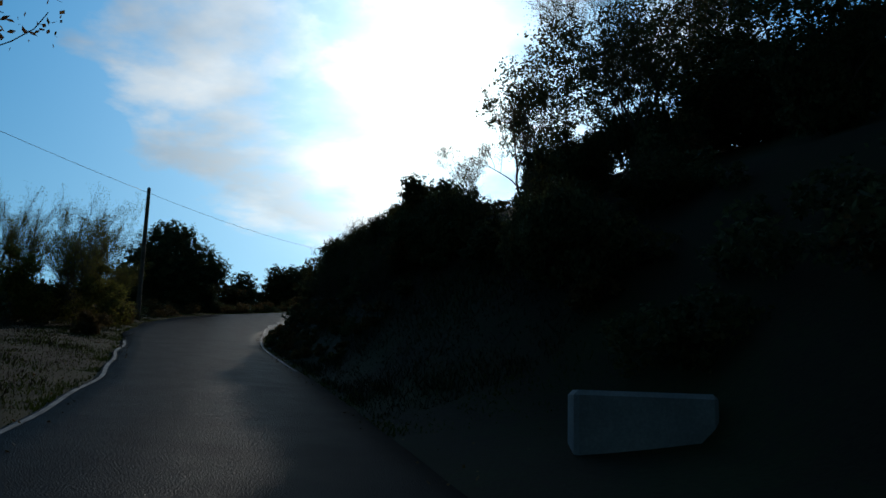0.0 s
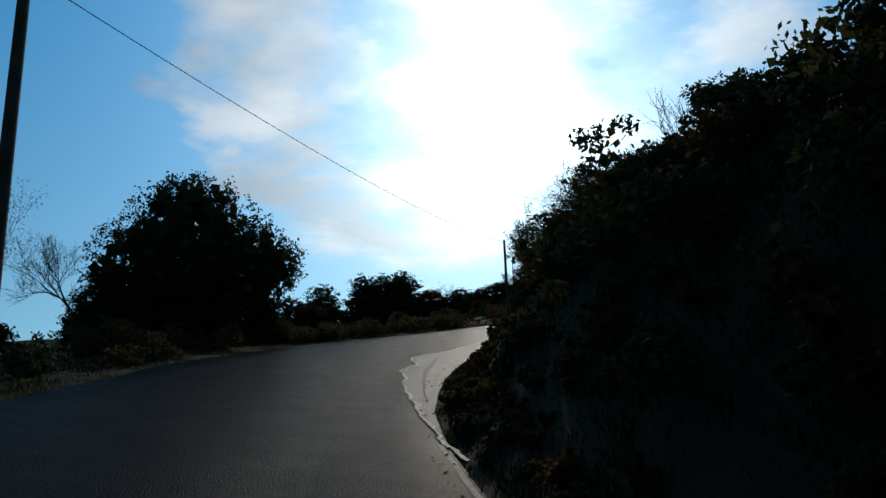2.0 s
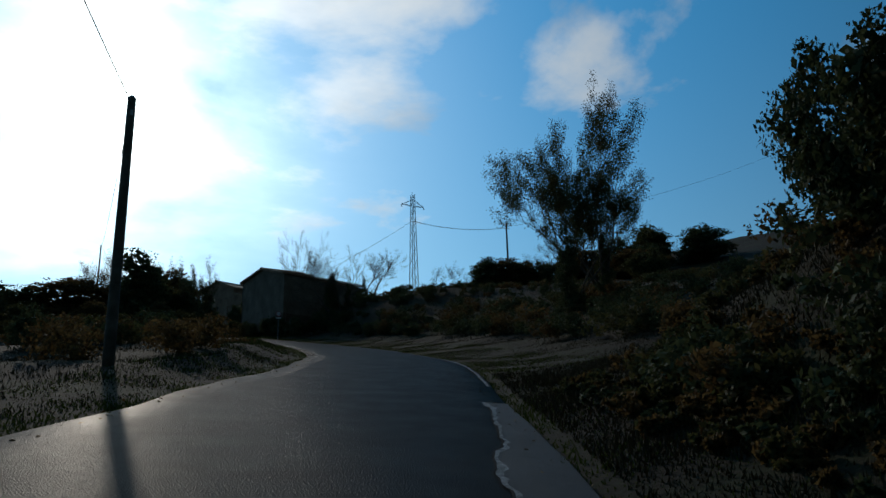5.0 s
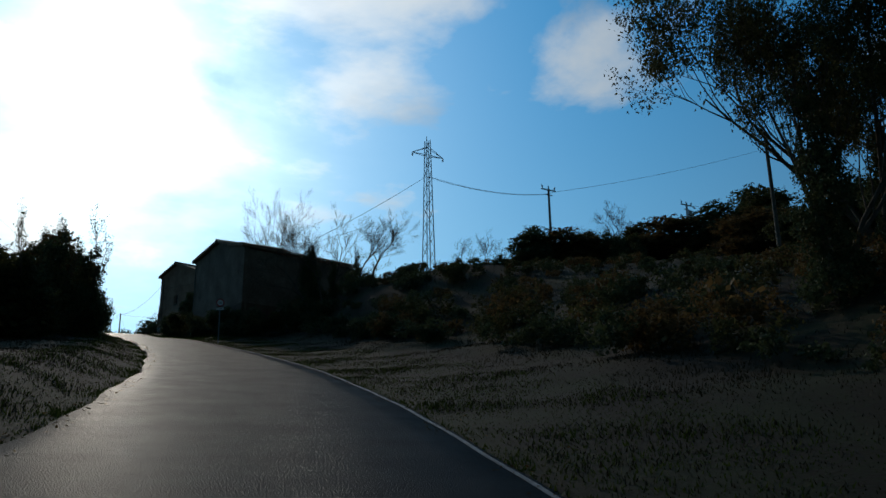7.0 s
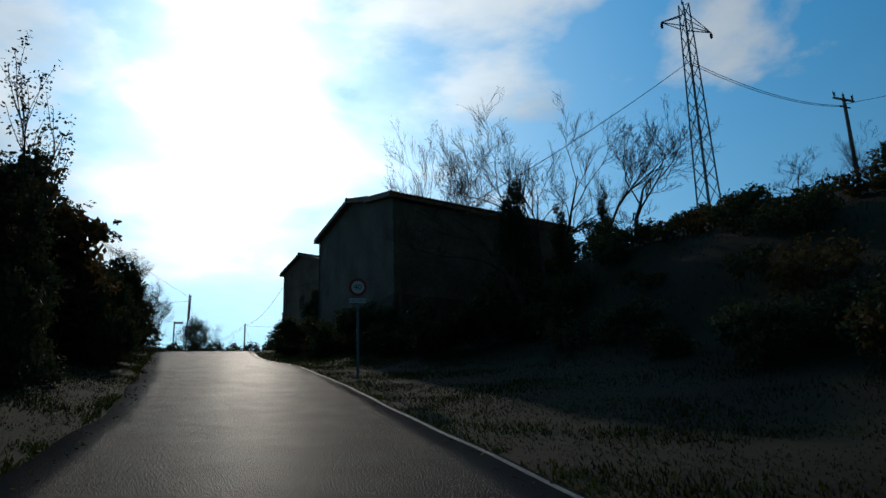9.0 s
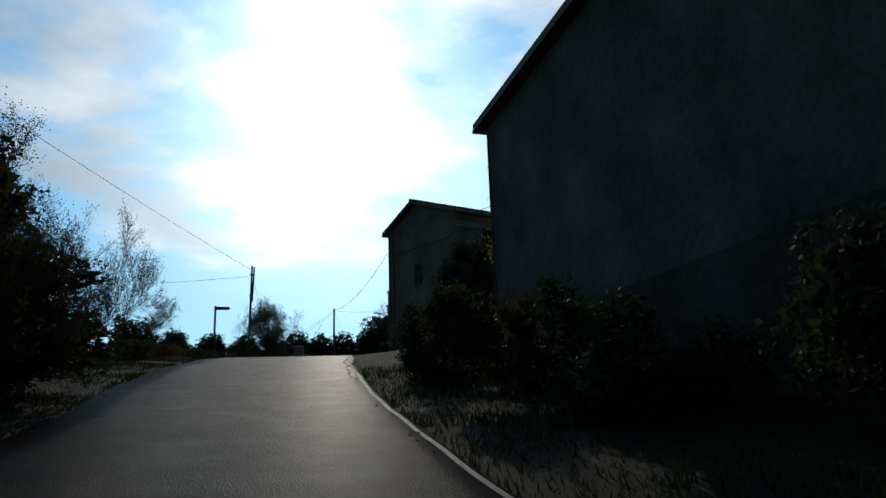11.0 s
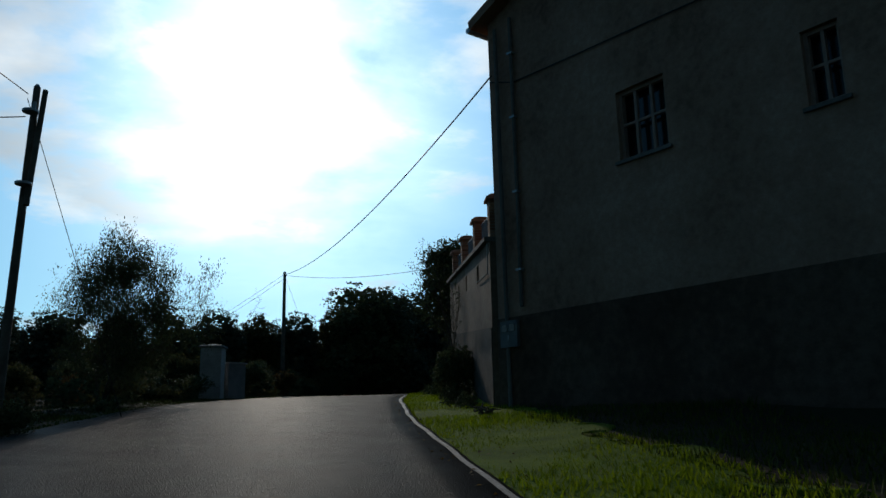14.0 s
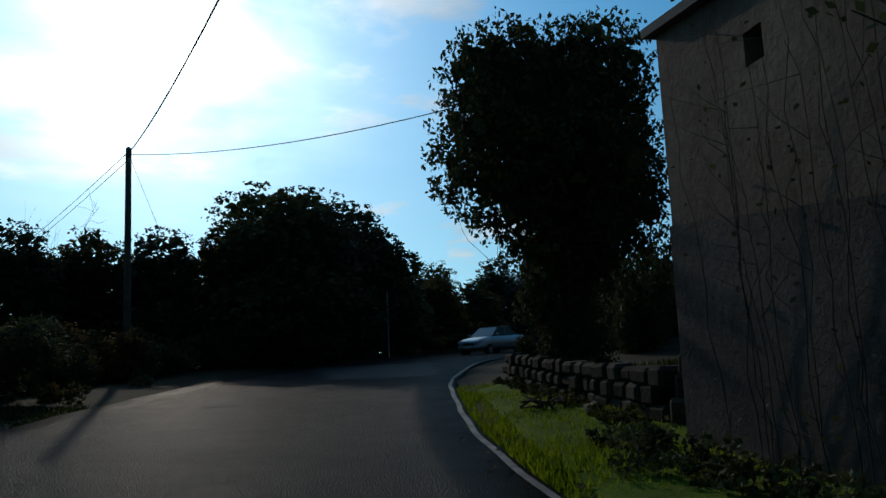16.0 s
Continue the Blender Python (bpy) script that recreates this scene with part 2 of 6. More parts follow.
NEEDLE = leaf_material("pine needles", (0.028, 0.040, 0.026), (0.050, 0.066, 0.042), (0.085, 0.102, 0.060), 0.2)
GRASS = leaf_material("grass blades", (0.024, 0.036, 0.006), (0.042, 0.062, 0.010), (0.075, 0.098, 0.018), 0.25)
LAWN = leaf_material("lawn blades", (0.07, 0.115, 0.004), (0.15, 0.21, 0.006), (0.25, 0.30, 0.012), 0.55)
TURF = surface("lawn turf", [(0.3, (0.040, 0.070, 0.004)), (0.5, (0.085, 0.135, 0.006)), (0.7, (0.15, 0.19, 0.010))], 1.2, 25, 0.95, 0.9, 30, spec=0.1)
GRASS_DRY = leaf_material("dry grass blades", (0.018, 0.015, 0.008), (0.028, 0.024, 0.011), (0.042, 0.036, 0.017), 0.08)


# ---- mesh helpers ----
def mesh_object(name, verts, faces, material, smooth=False):
    me = bpy.data.meshes.new(name)
    me.from_pydata([tuple(v) for v in verts], [], [tuple(f) for f in faces])
    if smooth:
        me.polygons.foreach_set("use_smooth", [True] * len(me.polygons))
    me.materials.append(material)
    me.update()
    return new(name, me)


def under(ob, parent):
    ob.parent = parent
    return ob


def part(name, verts, faces, material, parent, label="", smooth=False):
    ob = under(mesh_object(name, verts, faces, material, smooth), parent)
    return tagged(ob, label) if label else ob


def thing(name, place, label, category, group="", turn=0.0):
    ob = new(name)
    ob.empty_display_size = 0.2
    ob.matrix_basis = pose(*place, 0, 0, turn)
    return tagged(ob, label, category, group)


def box(cx, cy, cz, sx, sy, sz, bevel=0.0, turn=0.0):
    """Verts and faces of a box with its edges cut back, centred at cx, cy, cz."""
    bm = bmesh.new()
    bmesh.ops.create_cube(bm, size=1.0)
    bmesh.ops.scale(bm, vec=(sx, sy, sz), verts=bm.verts)
    if bevel:
        bmesh.ops.bevel(bm, geom=bm.edges[:], offset=bevel, segments=1, affect="EDGES")
    if turn:
        bmesh.ops.rotate(bm, cent=(0, 0, 0), matrix=Matrix.Rotation(turn, 3, "Z"), verts=bm.verts)
    bmesh.ops.translate(bm, vec=(cx, cy, cz), verts=bm.verts)
    bm.verts.index_update()
    out = [v.co.copy() for v in bm.verts], [[v.index for v in f.verts] for f in bm.faces]
    bm.free()
    return out


def merge(pieces):
    verts, faces = [], []
    for v, f in pieces:
        n = len(verts)
        verts += list(v)
        faces += [[i + n for i in q] for q in f]
    return verts, faces


def tube(points, radii, sides=6, cap=True):
    """A tapered tube along points."""
    pts = [Vector(p) for p in points]
    verts, faces = [], []
    for i, p in enumerate(pts):
        d = (pts[min(i + 1, len(pts) - 1)] - pts[max(i - 1, 0)])
        d = d.normalized() if d.length > 1e-6 else Vector((0, 0, 1))
        ref = Vector((1, 0, 0)) if abs(d.x) < 0.8 else Vector((0, 1, 0))
        a = d.cross(ref).normalized()
        b = d.cross(a)
        for k in range(sides):
            w = 2 * math.pi * k / sides
            verts.append(p + radii[i] * (math.cos(w) * a + math.sin(w) * b))
    for i in range(len(pts) - 1):
        for k in range(sides):
            j = (k + 1) % sides
            faces.append([i * sides + k, i * sides + j, (i + 1) * sides + j, (i + 1) * sides + k])
    if cap:
        faces.append(list(range(sides))[::-1])
        faces.append([(len(pts) - 1) * sides + k for k in range(sides)])
    return verts, faces


def prism(outline, base, top):
    """A closed solid between a lower and an upper height of a plan outline (heights may be lists)."""
    n = len(outline)
    lo = base if isinstance(base, (list, tuple)) else [base] * n
    hi = top if isinstance(top, (list, tuple)) else [top] * n
    verts = [(x, y, lo[i]) for i, (x, y) in enumerate(outline)] + [(x, y, hi[i]) for i, (x, y) in enumerate(outline)]
    faces = [[i, (i + 1) % n, n + (i + 1) % n, n + i] for i in range(n)]
    return verts, faces + [list(range(n))[::-1], [n + i for i in range(n)]]


# ---- the line of the road ----
CENTRE = [
    (5.2, -54.0, -6.6), (3.2, -36.0, -4.3), (1.4, -18.0, -2.1), (-0.2, -0.7, 0.06),
    (-2.6, 17.2, 2.57), (-5.7, 34.5, 5.05), (-7.1, 50.4, 7.41), (-6.2, 65.3, 9.96),
    (-1.7, 79.3, 12.51), (5.2, 91.9, 15.13), (12.1, 104.8, 17.71), (16.8, 119.3, 20.26),
    (20.2, 134.2, 22.83), (22.4, 149.3, 25.45), (23.7, 163.6, 27.85), (24.5, 177.9, 29.95),
    (25.6, 191.0, 32.08), (27.3, 203.1, 33.80), (29.1, 214.3, 34.88), (31.8, 225.0, 35.72),
    (35.4, 234.6, 36.24), (40.4, 244.2, 36.62), (47.8, 254.0, 36.9), (57.5, 261.0, 37.1),
    (68.0, 264.5, 37.2), (80.0, 266.0, 37.2),
]

# left edge, right edge and cross fall for each station above
LEFT = [-3.0, -3.0, -2.8, -2.5, -3.0, -4.2, -5.4, -5.3, -4.6, -3.8, -3.3, -2.85, -2.6, -2.8, -3.5, -4.0, -4.6, -4.9, -5.0, -5.2, -5.4, -5.6, -5.8, -5.6, -5.0, -5.0]
RIGHT = [2.6, 2.6, 2.6, 2.2, 1.65, 1.6, 1.5, 2.25, 2.0, 2.1, 2.5, 2.9, 2.9, 2.3, 2.1, 2.0, 2.0, 2.1, 2.1, 2.0, 1.7, 1.7, 1.8, 2.0, 2.4, 2.4]
FALL = [0.0, 0.0, 0.01, 0.03, 0.06, 0.10, 0.11, 0.11, 0.10, 0.08, 0.04, 0.01, 0.0, 0.0, 0.0, 0.0, 0.0, 0.0, 0.0, 0.0, 0.0, 0.0, 0.0, 0.0, 0.0, 0.0]
FIRST = -3.0


def spline(values, s):
    """Smooth values between stations, s counted from the first station."""
    v = np.asarray(values, float)
    n = len(v)
    s = np.clip(np.asarray(s, float), 0, n - 1.0001)
    i = s.astype(int)
    f = s - i
    if v.ndim > 1:
        f = f[..., None]
    a, b, c, d = v[np.maximum(i - 1, 0)], v[i], v[np.minimum(i + 1, n - 1)], v[np.minimum(i + 2, n - 1)]
    return 0.5 * (2 * b + (c - a) * f + (2 * a - 5 * b + 4 * c - d) * f ** 2 + (3 * b - a - 3 * c + d) * f ** 3)


STEP = np.arange(0, len(CENTRE) - 1.0, 0.1)
LINE = spline(CENTRE, STEP)
TANGENT = np.gradient(LINE, axis=0)
TANGENT = TANGENT[:, :2] / np.hypot(TANGENT[:, 0], TANGENT[:, 1])[:, None]
SIDE = np.stack([TANGENT[:, 1], -TANGENT[:, 0]], 1)
EDGE_L, EDGE_R, BANKING = spline(LEFT, STEP), spline(RIGHT, STEP), spline(FALL, STEP)


def station(x, y):
    """For arrays of places: seconds along the road, sideways distance (right is plus), height of the road there, edges."""
    x, y = np.atleast_1d(np.asarray(x, float)), np.atleast_1d(np.asarray(y, float))
    sec, lat, z, el, er, bk = (np.zeros(len(x)) for _ in range(6))
    for k in range(0, len(x), 20000):
        px, py = x[k:k + 20000], y[k:k + 20000]
        d = (px[:, None] - LINE[None, :, 0]) ** 2 + (py[:, None] - LINE[None, :, 1]) ** 2
        i = d.argmin(1)
        dx, dy = px - LINE[i, 0], py - LINE[i, 1]
        along = dx * TANGENT[i, 0] + dy * TANGENT[i, 1]
        j = np.clip(i + np.where(along > 0, 1, -1), 0, len(LINE) - 1)
        seg = np.hypot(LINE[j, 0] - LINE[i, 0], LINE[j, 1] - LINE[i, 1])
        u = np.where(j == i, 0, np.clip(np.abs(along) / np.maximum(seg, 1e-6), 0, 1))
        q = LINE[i] + (LINE[j] - LINE[i]) * u[:, None]
        sg = np.sign(dx * SIDE[i, 0] + dy * SIDE[i, 1])
        sec[k:k + 20000] = STEP[i] + (STEP[j] - STEP[i]) * u + FIRST
        lat[k:k + 20000] = sg * np.hypot(px - q[:, 0], py - q[:, 1])
        z[k:k + 20000] = q[:, 2]
        el[k:k + 20000], er[k:k + 20000], bk[k:k + 20000] = EDGE_L[i], EDGE_R[i], BANKING[i]
    return sec, lat, z, el, er, bk


def lerp(t, ts, vs):
    return np.interp(t, ts, vs)


def rolling(x, y, size, seed):
    """A cheap smooth unevenness."""
    return (np.sin(x / size + seed) * np.cos(y / size * 1.3 + 2 * seed) + 0.5 * np.sin(x / size * 2.3 + y / size * 1.7 + seed * 3) + 0.25 * np.sin(y / size * 4.1 - x / size * 3.3)) / 1.75


# height over the road of the ground to the right, by distance, for a few stretches of the road
REACH = [0.0, 0.6, 1.2, 1.9, 3.2, 5.0, 8.0, 12.0, 18.0, 24.0, 40.0, 80.0]
CUTTING = [-0.05, 0.1, 0.5, 1.5, 3.5, 4.6, 5.9, 7.4, 9.0, 10.0, 13.0, 18.0]
JUNCTION = [-0.04, -0.02, 0.0, 0.05, 0.2, 2.0, 5.0, 6.8, 8.0, 9.5, 12.0, 16.0]
LEDGE = [-0.05, 0.08, 0.26, 0.5, 1.2, 4.9, 6.4, 7.6, 9.0, 10.0, 13.0, 18.0]
MEADOW = [-0.05, -0.03, 0.0, 0.05, 0.2, 0.5, 1.1, 2.8, 4.8, 5.9, 9.0, 21.0]
HILL = [-0.05, -0.03, 0.0, 0.05, 0.2, 0.5, 1.3, 4.6, 6.7, 7.0, 9.2, 21.0]
YARD = [-0.05, -0.03, 0.0, 0.02, 0.15, 0.4, 1.0, 2.4, 4.5, 6.5, 11.0, 16.0]
HOUSE = [-0.04, 0.0, 0.04, 0.1, 0.25, 0.4, 0.7, 1.2, 2.0, 3.0, 5.0, 8.0]


def ground_height(x, y, full=False):
    x, y = np.atleast_1d(np.asarray(x, float)), np.atleast_1d(np.asarray(y, float))
    sec, lat, z, el, er, bk = station(x, y)
    out_r = np.maximum(lat - er, 0)
    out_l = np.maximum(el - lat, 0)
    cols = [np.interp(out_r, REACH, p) for p in (JUNCTION, CUTTING, CUTTING, LEDGE, LEDGE, MEADOW, MEADOW, HILL, HILL, YARD, HOUSE, HOUSE)]
    marks = [0.55, 1.3, 4.0, 4.5, 5.3, 6.5, 9.2, 10.3, 11.2, 12.3, 13.6, 40.0]
    right = np.zeros_like(x)
    for k in range(len(marks)):
        w = np.interp(sec, [marks[k - 1] if k else -9, marks[k], marks[k + 1] if k + 1 < len(marks) else 99], [0 if k else 1, 1, 0 if k + 1 < len(marks) else 1])
        right += w * cols[k]
    swell = np.interp(sec, [-3, 1.5, 3, 6, 7, 9.5, 11, 13, 20], [0.15, 0.15, 0.05, 0.15, 0.55, 0.35, 0.25, 0.1, 0.1])
    left = np.interp(out_l, [0, 0.7, 2.0, 5, 10, 14, 25, 60, 200], [-0.05, 0.0, 1, 1, 0.6, 0.0, -1.2, -5, -14])
    drop = np.interp(sec, [-3, 9, 13, 40], [1, 1, 0.15, 0.15])
    left = np.where(left > 0, left * swell, left * drop)
    base = z - bk * np.clip(lat, el, er)
    rough = rolling(x, y, 2.1, 1.0) * 0.12 + rolling(x, y, 9.0, 2.0) * 0.3
    rough *= np.clip((out_r + out_l - 0.5) / 6, 0, 1)
    inside = (lat > el) & (lat < er)
    h = base + np.where(lat > 0, right, left) + rough
    h = np.where(inside, base - 0.12, h)
    return (h, sec, lat, out_l, out_r) if full else h


def gz(x, y):
    return float(ground_height(x, y)[0])


def axis(low, high, fine, reach, grow=1.22):
    """Coordinates that are even between low and high and then stretch out to the horizon."""
    mid = list(np.arange(low, high, fine))
    d, a, b = fine, low, mid[-1]
    head, tail = [], []
    while a > -reach:
        d *= grow
        a -= d
        head.append(a)
    d = fine
    while b < reach:
        d *= grow
        b += d
        tail.append(b)
    return np.array(head[::-1] + mid + tail)


def build_ground():
    xs, ys = axis(-22, 66, 0.55, 2600), axis(-12, 272, 0.7, 2600)
    gx, gy = np.meshgrid(xs, ys, indexing="ij")
    h = ground_height(gx.ravel(), gy.ravel())
    # far off the land levels out
    far = np.maximum(np.maximum(-120 - gx.ravel(), gx.ravel() - 160), np.maximum(-90 - gy.ravel(), gy.ravel() - 340))
    w = np.clip(far / 500, 0, 1)
    h = h * (1 - w) + w * (20 + 10 * rolling(gx.ravel(), gy.ravel(), 300, 1.0))
    nx, ny = len(xs), len(ys)
    idx = np.arange(nx * ny).reshape(nx, ny)
    faces = np.stack([idx[:-1, :-1], idx[1:, :-1], idx[1:, 1:], idx[:-1, 1:]], -1).reshape(-1, 4)
    ob = mesh_object("ground", np.stack([gx.ravel(), gy.ravel(), h], 1).tolist(), faces.tolist(), SOIL, True)
    tagged(ob, "uneven soil and turf with grassy verges and cut banks", "ground", kind="structure")


def strip(name, s0, s1, lat0, lat1, lift, material, skirt=0.0, step=0.04, cols=9):
    """A sheet that follows the road between two stations (seconds) and two sideways distances (functions of seconds)."""
    s = np.arange(s0, s1 + 1e-6, step) - FIRST
    c = spline(CENTRE, s)
    t = np.gradient(c, axis=0)
    t = t[:, :2] / np.hypot(t[:, 0], t[:, 1])[:, None]
    sd = np.stack([t[:, 1], -t[:, 0]], 1)
    bk = spline(FALL, s)
    verts, faces = [], []
    for i in range(len(s)):
        a, b = lat0(s[i] + FIRST), lat1(s[i] + FIRST)
        row = list(np.linspace(a, b, cols))
        lay = [lift] * cols
        if skirt:
            row, lay = [a] + row + [b], [-skirt] + lay + [-skirt]
        for lt, lf in zip(row, lay):
            verts.append((c[i, 0] + sd[i, 0] * lt, c[i, 1] + sd[i, 1] * lt, c[i, 2] - bk[i] * lt + lf))
    m = len(row)
    for i in range(len(s) - 1):
        for k in range(m - 1):
            faces.append([i * m + k, i * m + k + 1, (i + 1) * m + k + 1, (i + 1) * m + k])
    return mesh_object(name, verts, faces, material, True)


def edge_l(s):
    return float(np.interp(s - FIRST, STEP, EDGE_L)) + 0.07 * math.sin(s * 9.0) + 0.04 * math.sin(s * 23.0)


def edge_r(s):
    return float(np.interp(s - FIRST, STEP, EDGE_R)) + 0.025 * math.sin(s * 8.0 + 1) + 0.012 * math.sin(s * 27.0)


build_ground()
tagged(strip("road", -2.8, 21.8, edge_l, edge_r, 0.0, ASPHALT, 0.35), "grey worn asphalt lane climbing a hill", "road", kind="structure")


def ground_patch(name, s0, s1, lat0, lat1, lift, material, label, category):
    """A sheet laid on the ground beside the road, with ragged sides."""
    rows, cols = int((s1 - s0) / 0.03), 26
    verts, faces = [], []
    for i in range(rows + 1):
        sec = s0 + (s1 - s0) * i / rows
        for k in range(cols + 1):
            lat = lat0 + (lat1 - lat0) * k / cols
            x, y = at_road(sec + 0.05 * math.sin(lat * 2.1) + 0.03 * math.sin(lat * 5.3), lat + (0.25 * math.sin(sec * 21) + 0.15 * math.sin(sec * 47)) * (k > cols - 3))
            verts.append((x, y))
    h = ground_height(np.array([v[0] for v in verts]), np.array([v[1] for v in verts]))
    m = cols + 1
    rim = lambda i: i % m in (0, cols) or i < m or i >= rows * m
    verts = [(v[0], v[1], float(q) + (-0.1 if rim(i) else lift)) for i, (v, q) in enumerate(zip(verts, h))]
    for i in range(rows):
        for k in range(cols):
            faces.append([i * m + k, i * m + k + 1, (i + 1) * m + k + 1, (i + 1) * m + k])
    tagged(mesh_object(name, verts, faces, material, True), label, category, kind="structure")


def at_road(sec, lat):
    s = sec - FIRST
    c = spline(CENTRE, np.array([s, s + 0.01]))
    t = c[1] - c[0]
    n = math.hypot(t[0], t[1])
    return float(c[0][0] + t[1] / n * lat), float(c[0][1] - t[0] / n * lat)


def ragged(sec, size=1.0):
    return size * (0.07 * math.sin(sec * 11) + 0.05 * math.sin(sec * 23.7 + 1) * math.sin(sec * 4.1) + 0.035 * math.sin(sec * 61 + 2) * math.sin(sec * 7.3 + 1) + 0.02 * math.sin(sec * 167) * math.sin(sec * 19))


def broken_edge(sec):
    return float(np.interp(sec, [2.6, 2.9, 3.02, 3.2, 3.38, 3.52, 3.62, 3.72, 3.86, 3.95, 4.12, 4.26, 4.5, 4.65, 4.95, 5.25, 5.6, 6.1], [1.72, 1.2, 1.05, 0.88, 0.82, 0.36, 0.5, 0.7, 0.24, 0.3, 0.7, 1.0, 1.1, 1.0, 1.22, 1.32, 1.3, 1.75])) + ragged(sec)


tagged(strip("shoulder", 2.62, 6.05, broken_edge, lambda s: max(edge_r(s) + 0.05, broken_edge(s) + 0.05), 0.006, OLD_ASPHALT, 0.0, 0.01, 8), "older pale asphalt shoulder inside the bend", "road shoulder", kind="structure")
# crumbled edge; its pale tones also hold the sun's glint as colour
CRUMBLED_GLINT = surface("crumbled asphalt edge with painted glint", [(0.35, (0.035, 0.033, 0.031)), (0.46, (0.10, 0.10, 0.095)), (0.56, (0.22, 0.216, 0.21)), (0.70, (0.36, 0.35, 0.34))], 9, 60, 0.58, 0.9, 50, spec=0.16)
WORN_LINE = surface("worn shoulder line", [(0.42, (0.045, 0.045, 0.043)), (0.54, (0.10, 0.10, 0.095)), (0.70, (0.22, 0.22, 0.21))], 4.0, 40, 0.75, 0.4, 60, spec=0.1)
CRACK = surface("dark crack", [(0.3, (0.012, 0.011, 0.010)), (0.7, (0.030, 0.028, 0.026))], 4, 40, 0.95, 0.5, 40, spec=0.1)
tagged(strip("trim", 2.62, 6.05, lambda s: broken_edge(s) - 0.02, lambda s: broken_edge(s) + 0.012 + 0.04 * math.sin(s * 5.3 + 1) ** 2 + abs(ragged(s * 2 + 3, 0.6)), 0.011, CRUMBLED_GLINT, 0.0, 0.005, 3), "crumbled edge of the newer asphalt, coloured pale for sun glint", "road edge", kind="structure")
tagged(strip("trim", 2.7, 6.0, lambda s: broken_edge(s) - 0.032 - 0.3 * abs(ragged(s + 5, 0.4)), lambda s: broken_edge(s) - 0.012, 0.013, CRACK, 0.0, 0.005, 2), "dark crack along the broken edge of the asphalt", "road edge", kind="structure")
tagged(strip("trim", 3.1, 5.3, lambda s: broken_edge(s * 0.999) * 0.4 + 0.95, lambda s: broken_edge(s * 0.999) * 0.4 + 1.01, 0.010, WORN_LINE, 0.0, 0.02, 2), "faint worn white line on the shoulder", "road line", kind="structure")
LINE_PAINT = surface("faded edge line", [(0.42, (0.055, 0.055, 0.055)), (0.54, (0.12, 0.12, 0.115)), (0.70, (0.26, 0.26, 0.25))], 2.2, 30, 0.7, 0.3, 60)
for a, b_ in ((1.2, 2.7), (6.3, 11.0), (11.2, 12.7), (13.9, 19.0)):
    tagged(strip("trim", a, b_, lambda s: edge_r(s) - 0.13, lambda s: edge_r(s) - 0.05, 0.004, LINE_PAINT, 0.0, 0.03, 2), "faded white line along the edge of the lane", "road line", kind="structure")
DASH_PAINT = surface("worn dash paint", [(0.40, (0.05, 0.05, 0.048)), (0.52, (0.11, 0.11, 0.105)), (0.68, (0.24, 0.24, 0.23))], 2.6, 40, 0.9, 0.3, 60, spec=0.08)
for k in range(4):
    tagged(strip("trim", 12.85 + 0.3 * k, 13.0 + 0.3 * k, lambda s: edge_r(s) - 0.125, lambda s: edge_r(s) - 0.07, 0.004, DASH_PAINT, 0.0, 0.03, 2), "short white dash at the edge of the lane", "road line", kind="structure")
tagged(strip("trim", -1.0, 1.6, lambda s: edge_l(s) + 0.04, lambda s: edge_l(s) + 0.12, 0.004, LINE_PAINT, 0.0, 0.03, 2), "faded white line along the edge of the lane", "road line", kind="structure")
# shadow of the trees over the bend, painted as a darker sheet
TREE_SHADE = surface("asphalt darkened as tree shade", [(0.3, (0.014, 0.013, 0.013)), (0.7, (0.026, 0.025, 0.024))], 1.4, 60, 0.7, 0.6, 45, spec=0.1)
tagged(strip("trim", 17.98, 18.75, lambda s: -1.7 - 4.6 * (s - 17.98) + ragged(s * 3, 2.0), lambda s: 1.1 - 2.4 * abs(s - 18.1) + ragged(s * 3 + 1, 2.0), 0.006, TREE_SHADE, 0.0, 0.02, 8), "tree shadow across the bend, painted as darker asphalt", "road patch", kind="structure")
ground_patch("dirt_drive", 12.75, 14.42, 2.05, 6.4, 0.035, DIRT, "bare brown dirt drive beside the lane", "dirt drive")
ground_patch("lawn", 14.46, 17.6, 2.05, 4.4, 0.03, TURF, "short bright green lawn beside the lane", "lawn")


# ---- houses ----
def tile_columns(parent, a, b, down, pitch=0.24, radius=0.11, length=0.9):
    """Barrel tiles along an eave or verge from a to b; down is the way that each tile points."""
    a, b, down = Vector(a), Vector(b), Vector(down).normalized()
    run = b - a
    n = max(2, int(run.length / pitch))
    dirn = run.normalized()
    upn = dirn.cross(down).normalized()
    if upn.z < 0:
        upn = -upn
    verts, faces = [], []
    seg = 5
    for e in (0.0, length):
        for k in range(seg + 1):
            w = math.pi * k / seg
            for r in (radius, radius - 0.025):
                verts.append(dirn * (math.cos(w) * r) + upn * (math.sin(w) * r) + down * e)
    row = (seg + 1) * 2
    for k in range(seg):
        i = k * 2
        faces += [[i, i + 2, row + i + 2, row + i], [i + 1, row + i + 1, row + i + 3, i + 3], [i, i + 1, i + 3, i + 2], [row + i, row + i + 2, row + i + 3, row + i + 1]]
    me = bpy.data.meshes.new("tile")
    me.from_pydata([tuple(v) for v in verts], [], faces)
    me.materials.append(TILE)
    for i in range(n):
        ob = under(new("tile", me), parent)
        p = a + run * ((i + 0.5) / n)
        ob.location = p
        ob.rotation_euler = (random.uniform(-0.02, 0.02), random.uniform(-0.02, 0.02), random.uniform(-0.03, 0.03))


